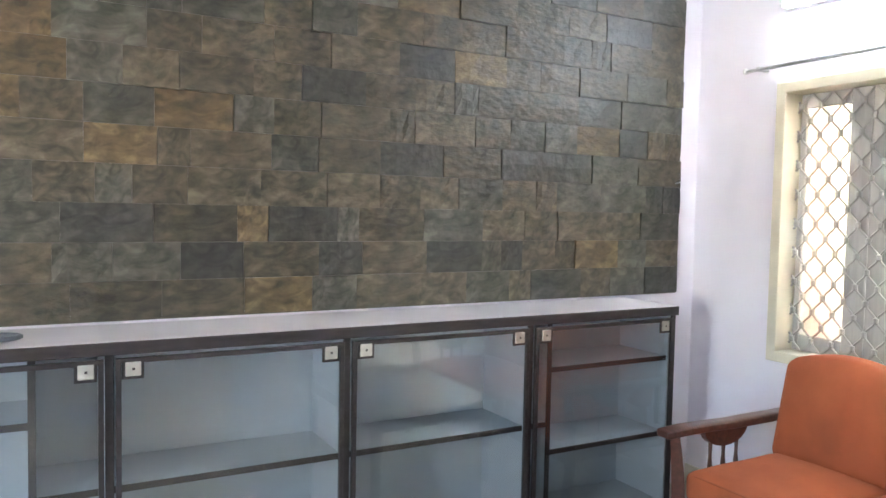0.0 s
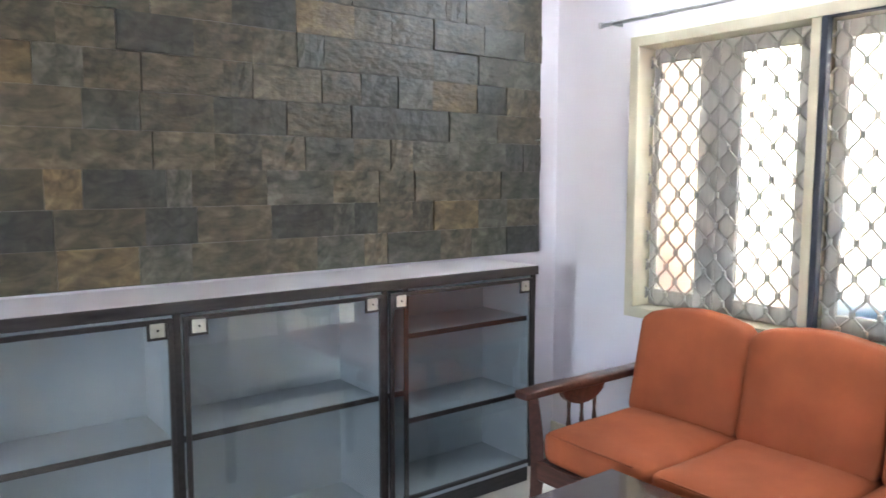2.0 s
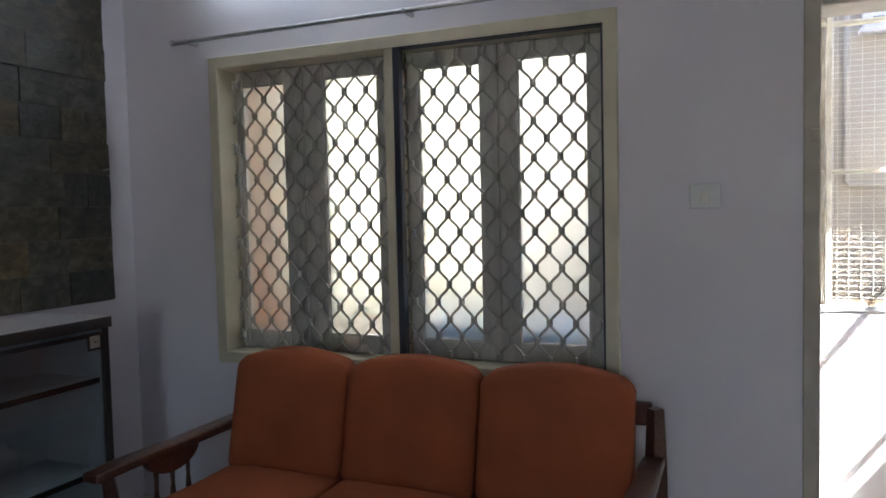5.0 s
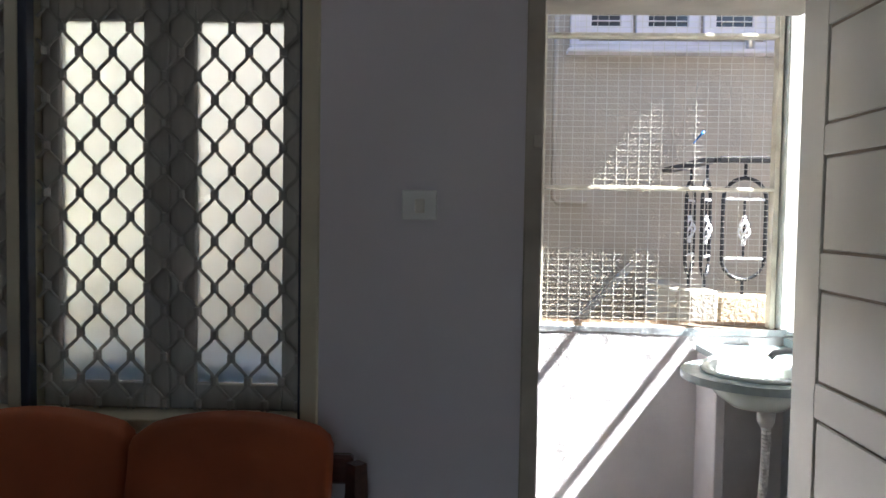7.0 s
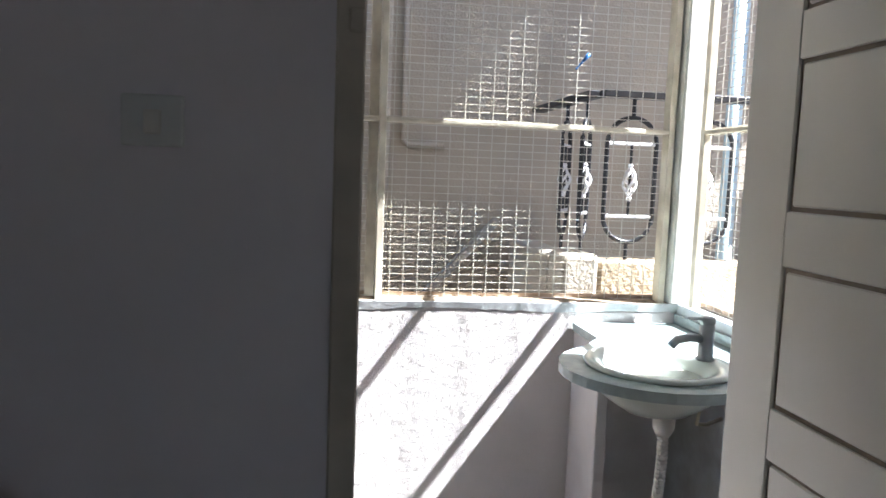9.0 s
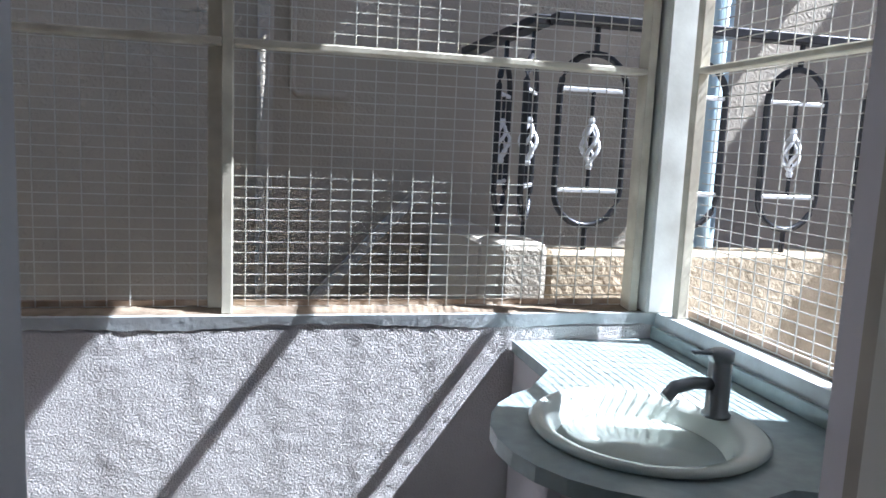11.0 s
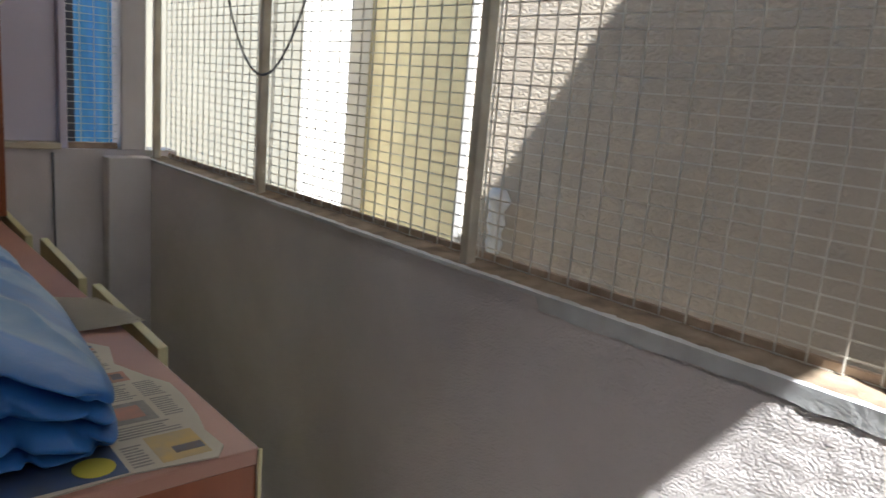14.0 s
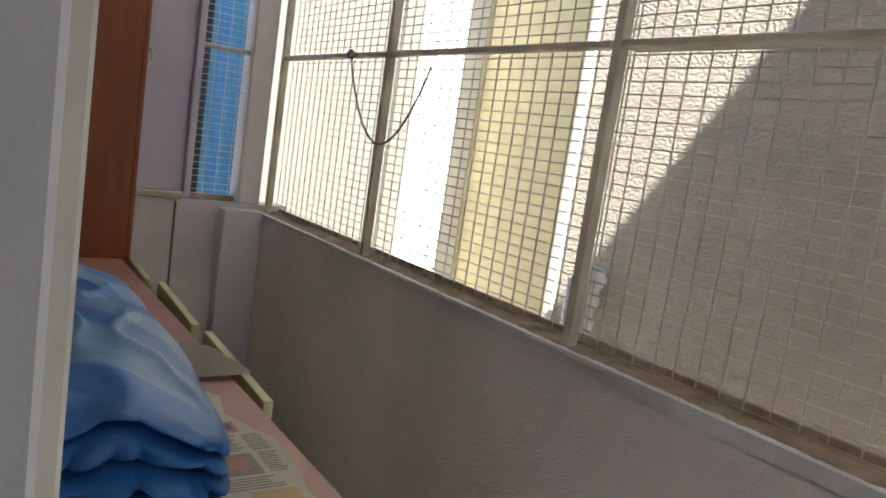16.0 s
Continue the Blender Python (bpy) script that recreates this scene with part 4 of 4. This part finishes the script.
def bundle():
    """A folded sheet: a smooth domed top flap over deep soft folds at the open end."""
    bx0, bx1, by0, by1, bz0, bz1 = -1.22, -0.435, 2.872, 3.225, CTZ + 0.006, CTZ + 0.208
    bm = box((-1, -1, -1), (1, 1, 1))
    bmesh.ops.subdivide_edges(bm, edges=bm.edges, cuts=70, use_grid_fill=True)
    for v in bm.verts:
        c = v.co.copy()
        e = 9.0
        p = c / (abs(c.x) ** e + abs(c.y) ** e + abs(c.z) ** e) ** (1 / e)
        f = (p.z + 1) / 2
        x = (bx0 + bx1) / 2 + p.x * (bx1 - bx0) / 2
        y = (by0 + by1) / 2 + p.y * (by1 - by0) / 2
        u = (p.y + 1) / 2
        top = 0.96 - 0.20 * max(0, p.x) ** 2 - 0.30 * max(0, p.y + 0.15) ** 2.2 + 0.04 * noise.noise(Vector((x * 3, y * 4, 1)))
        z = bz0 + f * (bz1 - bz0) * top
        end = max(0.0, p.x) ** 14
        # folds: four rolls whose seams wander and pinch together at the outer corner
        q = f * 4.1 + 0.7 * noise.noise(Vector((y * 7, f * 1.5, 3))) + 0.35 * u * (1 - f)
        roll = abs(math.sin(math.pi * q)) ** 0.42
        flap = 1 / (1 + math.exp(-(f - 0.95 + 0.12 * u) * 36))
        x += end * (0.07 * (roll - 0.72) * (1 - flap) + 0.018 * flap + 0.045 * u + 0.02 * (1 - f))
        z += end * 0.022 * noise.noise(Vector((y * 14, z * 14, 5)))
        pin = 1 - abs(noise.noise(Vector((y * 13, z * 20, 9)))) * 3
        x -= end * 0.034 * max(0, pin) * (1 - flap)
        side = max(0.0, p.y) ** 14
        y += side * (0.014 * math.sin(f * 8 + 2 * noise.noise(Vector((x * 4, 0, f * 3)))) - 0.02 * f)
        lump = noise.noise(Vector((x * 5, y * 7, 2))) * 0.007
        crease = (1 - abs(noise.noise(Vector((x * 5 + y * 6, y * 9 - x * 3, 4))))) ** 8 * 0.011
        fine = noise.noise(Vector((x * 38 + y * 20, y * 30, z * 30))) * 0.0015
        z += max(0.0, p.z) ** 6 * (lump + crease) + fine
        x += fine
        v.co = Vector((x, max(y, OUT_Y + 0.004), max(z, CTZ + 0.0045)))
    return bm


bun = thing("tarpaulin_bundle", (-0.8, 3.05, CTZ), "folded blue striped plastic tarpaulin lying on the counter", "tarpaulin")
part("folded_sheet", bundle(), M_TARP, bun, smooth=True)

# ---- wash basin in the corner ----
BZ = 0.866
bcx, bcy = 1.172, 3.308
slab = thing("basin_counter", (1.3, 3.5, 0), "grey-green stone basin shelf with a rounded front", "basin shelf")
pts = [(1.125, PAR_Y - 0.006), (1.125, 3.66)]
for k in range(15):
    a = radians(118 + k * 12.5)
    pts.append((bcx + 0.275 * math.cos(a), bcy + 0.27 * math.sin(a)))
pts += [(1.42, 3.0), (END_X - 0.002, 2.97), (END_X - 0.002, PAR_Y - 0.006)]
bm = bmesh.new()
hole = [(bcx - 0.006 + 0.186 * math.cos(2 * math.pi * k / 40), bcy + 0.186 * math.sin(2 * math.pi * k / 40)) for k in range(40)]
for z in (BZ - 0.028, BZ):
    es = []
    for loop in (pts, hole):
        vs = [bm.verts.new((x, y, z)) for x, y in loop]
        es += [bm.edges.new((vs[k], vs[(k + 1) % len(vs)])) for k in range(len(vs))]
    bmesh.ops.triangle_fill(bm, use_beauty=True, use_dissolve=False, edges=es)
for loop in (pts, hole):
    for k in range(len(loop)):
        (xa, ya), (xb, yb) = loop[k], loop[(k + 1) % len(loop)]
        bm.faces.new([bm.verts.new(c) for c in ((xa, ya, BZ - 0.028), (xb, yb, BZ - 0.028), (xb, yb, BZ), (xa, ya, BZ))])
bmesh.ops.remove_doubles(bm, verts=bm.verts, dist=0.0001)
part("shelf_slab", bm, M_GRANITE, slab, "polished grey-green slab")
part("side_wall", box((1.13, 3.64, 0), (1.17, PAR_Y - 0.008, BZ - 0.029), 0.004), M_WHITEW, slab, "thin white support wall")
part("upstand", box((END_X - 0.014, 3.0, BZ + 0.001), (END_X - 0.002, PAR_Y - 0.008, BZ + 0.035), 0.002), M_GRANITE, slab)
basin = thing("wash_basin", (bcx, bcy, BZ), "pale oval ceramic wash basin set in the shelf", "wash basin")
prof = [(0.20, 0.001), (0.207, 0.009), (0.198, 0.015), (0.178, 0.012), (0.165, -0.005), (0.14, -0.06), (0.09, -0.105), (0.03, -0.118)]
bm = bmesh.new()
rings = []
for r, z in prof:
    rings.append([bm.verts.new((bcx + r * math.cos(2 * math.pi * k / 48) * (1.0 if r > 0.19 else 0.93) - (0.012 if r < 0.19 else 0), bcy + r * math.sin(2 * math.pi * k / 48), BZ + z)) for k in range(48)])
for a, b in zip(rings, rings[1:]):
    for k in range(48):
        bm.faces.new((a[k], a[(k + 1) % 48], b[(k + 1) % 48], b[k]))
bm.faces.new(rings[-1])
part("bowl", bm, M_CERAMIC, basin, "glossy pale green-white bowl", True)
part("bowl_underside", lathe((bcx, bcy, BZ - 0.135), [(0.03, 0), (0.1, 0.014), (0.155, 0.055), (0.185, 0.106)], 32), M_CERAMIC, basin, smooth=True)
part("drain", lathe((bcx - 0.012, bcy, BZ - 0.118), [(0.022, 0), (0.022, 0.004), (0.012, 0.003)], 16), M_CHROME, basin, "round metal drain")
part("overflow_mark", box((1.272, 3.29, BZ - 0.035), (1.277, 3.31, BZ - 0.03)), M_CABLE, basin)
part("waste_cup", lathe((bcx + 0.03, bcy, BZ - 0.2), [(0.02, 0), (0.03, 0.02), (0.032, 0.068)], 16), M_PVC, basin, smooth=True)
pts, rad = [], []
for k in range(80):
    f = k / 79
    pts.append((bcx + 0.03 + 0.05 * f, bcy + 0.22 * f ** 1.5, BZ - 0.2 - 0.6 * f))
    rad.append(0.017 if k % 2 else 0.0135)
part("waste_hose", tube(pts, 0.016, seg=10, radii=rad), M_PVC, basin, "ribbed white plastic waste hose")
part("supply_hose", tube([(1.37, 3.38, BZ - 0.03), (1.36, 3.4, BZ - 0.15), (1.38, 3.45, BZ - 0.22), (1.44, 3.5, BZ - 0.24), (END_X - 0.004, 3.55, BZ - 0.24)], 0.006), M_MESHP, basin, smooth=True)
tap = thing("basin_tap", (1.323, 3.328, BZ), "short grey metal pillar tap with lever", "tap")
part("body", lathe((1.323, 3.328, BZ + 0.012), [(0.026, 0), (0.026, 0.006), (0.021, 0.01), (0.021, 0.1), (0.019, 0.104), (0.023, 0.107), (0.023, 0.122), (0.015, 0.126)], 20), M_TAP, tap, smooth=True)
part("spout", tube([(1.318, 3.328, BZ + 0.072), (1.268, 3.323, BZ + 0.078), (1.228, 3.318, BZ + 0.072), (1.210, 3.315, BZ + 0.055)], 0.012, seg=12), M_TAP, tap, smooth=True)
part("lever", box((1.263, 3.321, BZ + 0.128), (1.333, 3.335, BZ + 0.136), 0.003), M_TAP, tap)

# ---- bits on the screen ----
cl = thing("blue_clip", (1.13, SY - 0.012, 1.8), "small blue plastic peg clipped on the wire mesh", "peg")
part("peg", tube([(1.11, SY - 0.008, 1.775), (1.128, SY - 0.01, 1.797), (1.14, SY - 0.008, 1.812)], 0.006, radii=[0.003, 0.006, 0.008]), M_BLUECLIP, cl, smooth=True)
part("tail", tube([(1.11, SY - 0.008, 1.775), (1.095, SY - 0.008, 1.757)], 0.003), M_BLUECLIP, cl)
cb = thing("hanging_cable", (-1.5, SY - 0.02, MR), "thin grey cable looped from the mesh rail", "cable")
pts = [(-1.69 + 0.5 * k / 20, SY - 0.025, MR - 0.001 - 0.27 * math.sin(math.pi * k / 20 * 0.97) ** 0.8) for k in range(21)]
part("cable", tube(pts, 0.0035, seg=6), M_CABLE, cb, smooth=True)
part("knot", lathe((-1.69, SY - 0.027, MR - 0.014), [(0.006, 0), (0.014, 0.008), (0.014, 0.02), (0.006, 0.03)], 8), M_CABLE, cb, smooth=True)

ec = thing("wall_cable", (LEFT_X + 0.006, 3.59, 0), "thin dark cable running down the white end wall", "cable")
part("cable", tube([(LEFT_X + 0.006, 3.585, 0.95), (LEFT_X + 0.006, 3.587, 0.5), (LEFT_X + 0.006, 3.592, 0.0)], 0.004, seg=6), M_CABLE, ec)
nl = thing("wall_nail", (STONE_X, 2.5, 1.63), "small bright metal nail in the slate wall", "nail")
part("nail", tube([(STONE_X - 0.002, 2.51, 1.63), (STONE_X + 0.03, 2.512, 1.635)], 0.004, seg=6), M_STEEL, nl)

# ---- outdoors ----
solid("ground", box((-400, -400, -3.4), (400, 400, -3.2)), M_GROUND, "bare dusty ground far below", "ground")
FY = 5.03
nb = thing("neighbour_house", (0, FY, -3.2), "neighbouring house with rough beige plaster wall", "house")
part("wall", box((-1.73, FY, -3.2), (6.5, FY + 0.25, 6.2)), M_NEIGH, nb, "rough beige plaster wall")
part("corner_edge", box((-1.785, FY - 0.01, -3.2), (-1.732, FY + 0.24, 6.2), 0.004), M_WHITEH, nb, "white corner edge")
part("roof", box((-1.85, FY - 0.02, 6.2), (6.5, FY + 4, 6.35)), M_NEIGH, nb)
wn = part("window", rect_frame(0.68, 1.85, 2.40, 3.5, FY - 0.05, FY - 0.002, 0.05), M_WINWHITE, nb, "white painted window")
for x0, x1 in ((0.73, 1.04), (1.06, 1.43), (1.45, 1.80)):
    part("casement", rect_frame(x0, x1, 2.47, 3.45, FY - 0.035, FY - 0.004, 0.07), M_WINWHITE, wn)
    part("pane", box((x0 + 0.07, FY - 0.018, 2.54), (x1 - 0.07, FY - 0.012, 3.38)), M_DARKPANE, wn)
    for k in range(5):
        part("bar", tube([(x0 + 0.07, FY - 0.028, 2.57 + k * 0.05), (x1 - 0.07, FY - 0.028, 2.57 + k * 0.05)], 0.004, seg=5), M_WINWHITE, wn)
part("window_sill", box((0.66, FY - 0.1, 2.375), (1.89, FY - 0.002, 2.399), 0.003), M_WINWHITE, nb)
part("conduit", tube([(0.60, FY - 0.02, 2.8), (0.60, FY - 0.02, 1.53), (0.62, FY - 0.02, 1.51), (0.8, FY - 0.02, 1.512)], 0.014), M_NEIGH, nb, "painted conduit pipe", True)
part("drain_pipe", tube([(0.505, FY - 0.035, 2.9), (0.505, FY - 0.035, -1)], 0.03, seg=10), M_NEIGH, nb, "painted drain pipe", True)
part("stair_edge", tube([(0.55, FY - 0.05, 0.57), (1.09, FY - 0.05, 1.15)], 0.04, seg=6), M_NEIGH, nb, "sloping cement band")
part("stair_edge", tube([(1.1, FY - 0.05, 0.92), (1.6, FY - 0.05, 0.98)], 0.025, seg=6), M_NEIGH, nb)
mug = thing("steel_tumbler", (1.72, FY - 0.07, 2.4), "small steel tumbler on the neighbour's window sill", "tumbler")
part("cup", lathe((1.7, FY - 0.078, 2.4), [(0.02, 0), (0.03, 0.085), (0.032, 0.09)], 14), M_STEEL, mug, smooth=True)
tp = thing("wall_tap", (-1.35, FY - 0.08, 0.9), "old whitewashed valve and pipe on the neighbour's wall", "pipe")
part("pipe", tube([(-1.60, FY - 0.05, -1), (-1.60, FY - 0.05, 0.86), (-1.5, FY - 0.05, 0.9)], 0.016, seg=10), M_WHITEH, tp, smooth=True)
part("valve", lathe((-1.47, FY - 0.06, 0.67), [(0.025, 0), (0.035, 0.04), (0.025, 0.08), (0.04, 0.12), (0.03, 0.17), (0.055, 0.21), (0.03, 0.26)], 10), M_CEMENT, tp, smooth=True)
h2 = thing("yellow_house", (-3, 6.4, -3.2), "pale yellow house wall across the gap", "house")
part("wall", box((-3.249, 5.55, -3.2), (-1.0, 5.9, 6.5)), M_YELLOW, h2)
h4 = thing("cream_house", (-5, 5.11, -3.2), "cream house wall seen through the mesh", "house")
part("wall", box((-9, 5.11, -3.2), (-3.279, 8, 6.5)), M_PALE_SHADED, h4)
# same house; white here carries the sunlight, the darker front its shade
part("side_wall", box((-3.2785, 5.111, -3.2), (-3.25, 8, 6.5)), M_WHITEH, h4, "side wall, coloured white to stand for strong sun")
# unseen block, added only to cast the slanting shade on the neighbour's wall
up = thing("stair_block", (2.5, 4.5, 3.0), "unseen block added to cast shade on the neighbour's wall", "building")
part("wall", box((1.66, 4.07, 3.1), (3.5, 4.98, 5.35)), M_PURPLE, up)
h5 = thing("mauve_house", (4.6, 4.5, -3.2), "shaded mauve house wall beyond the railing", "house")
part("wall", box((3.9, 3.4, -3.2), (4.1, FY - 0.01, 3.4)), M_PURPLE, h5)

# landing with ornamental railing
ld = thing("landing_wall", (1.9, 4.4, -3.2), "low sandy masonry landing wall with broken plaster", "wall")
part("masonry", box((1.285, 4.1, -3.2), (3.2, 4.24, 1.068), 0.012), M_STONEB, ld, "sunlit sandy masonry")
part("plaster_cap", box((1.14, 4.095, -3.2), (1.284, 4.3, 1.09), 0.02, segments=2), M_NEIGH, ld, "cracked plaster corner")
part("return_wall", box((1.14, 4.301, -3.2), (1.27, 4.97, 1.068), 0.01), M_NEIGH, ld)


def railing_panel(w=0.2):
    """One oval bar with two ties and a twisted basket."""
    t = thing("railing_panel", (0, 0, 0), "dark iron oval railing panel with silver basket twist", "railing", "ornamental railing")
    h0, h1, r = 0.07, 0.55, 0.1
    oval = [(r * math.cos(a), 0, h1 - r + r * math.sin(a)) for a in [math.pi * k / 12 for k in range(13)]]
    oval += [(-r * math.cos(a), 0, h0 + r - r * math.sin(a)) for a in [math.pi * k / 12 for k in range(13)]]
    part("oval", tube(oval, 0.0095, seg=8, closed=True), M_IRON, t, smooth=True)
    for z in (h0 + 0.1, h1 - 0.1):
        part("tie", box((-r + 0.004, -0.006, z - 0.006), (r - 0.004, 0.006, z + 0.006), 0.002), M_SILVER, t)
    part("stem", tube([(0, 0, h0 + 0.1), (0, 0, h1 - 0.1)], 0.006), M_IRON, t)
    bas = part("basket", lathe((0, 0, 0.23), [(0.008, 0), (0.011, 0.012), (0.007, 0.02)], 8), M_SILVER, t)
    for k in range(4):
        pts = [(0.026 * math.sin(math.pi * j / 10) * math.cos(k * 1.57 + j * 0.32), 0.026 * math.sin(math.pi * j / 10) * math.sin(k * 1.57 + j * 0.32), 0.245 + 0.115 * j / 10) for j in range(11)]
        part("basket_bar", tube(pts, 0.006, seg=6), M_SILVER, t, smooth=True)
    part("collar", lathe((0, 0, 0.355), [(0.007, 0), (0.011, 0.01), (0.008, 0.02)], 8), M_SILVER, t)
    part("foot", tube([(0, 0, -0.0), (0, 0, h0)], 0.008), M_IRON, t)
    part("neck", tube([(0, 0, h1), (0, 0, 0.635)], 0.008), M_IRON, t)
    return t


first = railing_panel()
first.matrix_basis = pose(1.403, 4.14, 1.068)
for x in (1.72, 2.06, 2.4, 2.74):
    copy_thing(first, pose(x, 4.14, 1.068))
for x, y in ((1.275, 4.3), (1.262, 4.52)):
    copy_thing(first, pose(x, y, 1.068, 0, 0, 62))
rl = thing("handrail", (1.9, 4.15, 1.72), "flat dark grey iron handrail over the ovals", "handrail")
part("front_rail", box((1.27, 4.105, 1.69), (3.2, 4.165, 1.718), 0.004), M_IRON, rl)
part("side_rail", box((1.225, 4.166, 1.69), (1.285, 4.97, 1.718), 0.004), M_IRON, rl)
pp = thing("downpipe", (2.1, 4.55, -3.2), "pale blue plastic downpipe outside", "pipe")
part("pipe", tube([(2.02, 4.5, -3.2), (2.02, 4.5, 3.1)], 0.035, seg=14), M_BLUEPIPE, pp, smooth=True)

# ---- slate cladding, stone by stone ----
clad = thing("stone_cladding", (STONE_X, 0, 1.05), "wall cladding of split slate in grey, brown and gold", "stone cladding", kind="structure")
part("mortar_bed", box((WEST_X + 0.001, -3.38, 1.05), (STONE_X - 0.0105, 2.546, CEIL - 0.002)), M_BED, clad)
rng = random.Random(7)


def slate_mesh(seed):
    """A unit stone (1 x 1 face towards +x) with a cleft, uneven front."""
    r = random.Random(seed)
    verts, faces = [], []
    nu, nv = 5, 3
    for j in range(nv):
        for i in range(nu):
            edge = i in (0, nu - 1) or j in (0, nv - 1)
            x = r.uniform(-0.002, 0.004) if not edge else r.uniform(-0.004, 0.001)
            verts.append((x, (i / (nu - 1) - 0.5) + (r.uniform(-0.04, 0.04) if not edge else 0), (j / (nv - 1) - 0.5) + (r.uniform(-0.06, 0.06) if not edge else 0)))
    for j in range(nv - 1):
        for i in range(nu - 1):
            a = j * nu + i
            faces.append((a, a + 1, a + nu + 1, a + nu))
    ring = [i for i in range(nu)] + [nu * j + nu - 1 for j in range(1, nv)] + [nu * (nv - 1) + i for i in range(nu - 2, -1, -1)] + [nu * j for j in range(nv - 2, 0, -1)]
    n = len(verts)
    for i in ring:
        verts.append((-0.012, verts[i][1], verts[i][2]))
    m = len(ring)
    for k in range(m):
        faces.append((ring[k], n + k, n + (k + 1) % m, ring[(k + 1) % m]))
    me = bpy.data.meshes.new("slate")
    me.from_pydata(verts, [], faces)
    return me


kinds = []
for mat in (M_SLATE, M_SLATE_B, M_SLATE_G, M_SLATE_D):
    row = []
    for s in range(6):
        me = slate_mesh(len(kinds) * 10 + s)
        me.materials.append(mat)
        row.append(me)
    kinds.append(row)
ROW = 0.1385
fixed = {1: [(1.04, 1.32, 3)], 2: [(0.346, 0.63, 3)], 5: [(-0.07, 0.21, 2)], 6: [(-0.62, -0.35, 2)], 4: [(-0.3, -0.06, 2)]}
for j in range(13):
    z0 = 1.055 + j * ROW
    z1 = min(z0 + ROW, CEIL - 0.003)
    y = 2.545
    while y > -3.3:
        if y < -1.0:
            w = 0.42
        else:
            w = rng.choice((0.12, 0.19, 0.23, 0.27, 0.3, 0.3))
        k = rng.choices((0, 1, 2, 3), (0.56, 0.28, 0.06, 0.1))[0]
        for f0, f1, fk in fixed.get(j, ()):
            if abs(y - f1) < 1e-6:
                w, k = f1 - f0, fk
            elif y > f1 > y - w - 0.07:
                w = y - f1
        w = min(w, y + 3.38)
        ob = new("slate", kinds[k][rng.randrange(6)])
        ob.parent = clad
        ob.location = Vector((STONE_X + rng.uniform(-0.004, 0.004), y - w / 2, (z0 + z1) / 2)) - ORIGIN[clad.name]
        ob.rotation_euler = (0, rng.uniform(-0.02, 0.02), rng.uniform(-0.01, 0.01))
        ob.scale = (1, w - 0.0012, z1 - z0 - 0.0012)
        y -= w
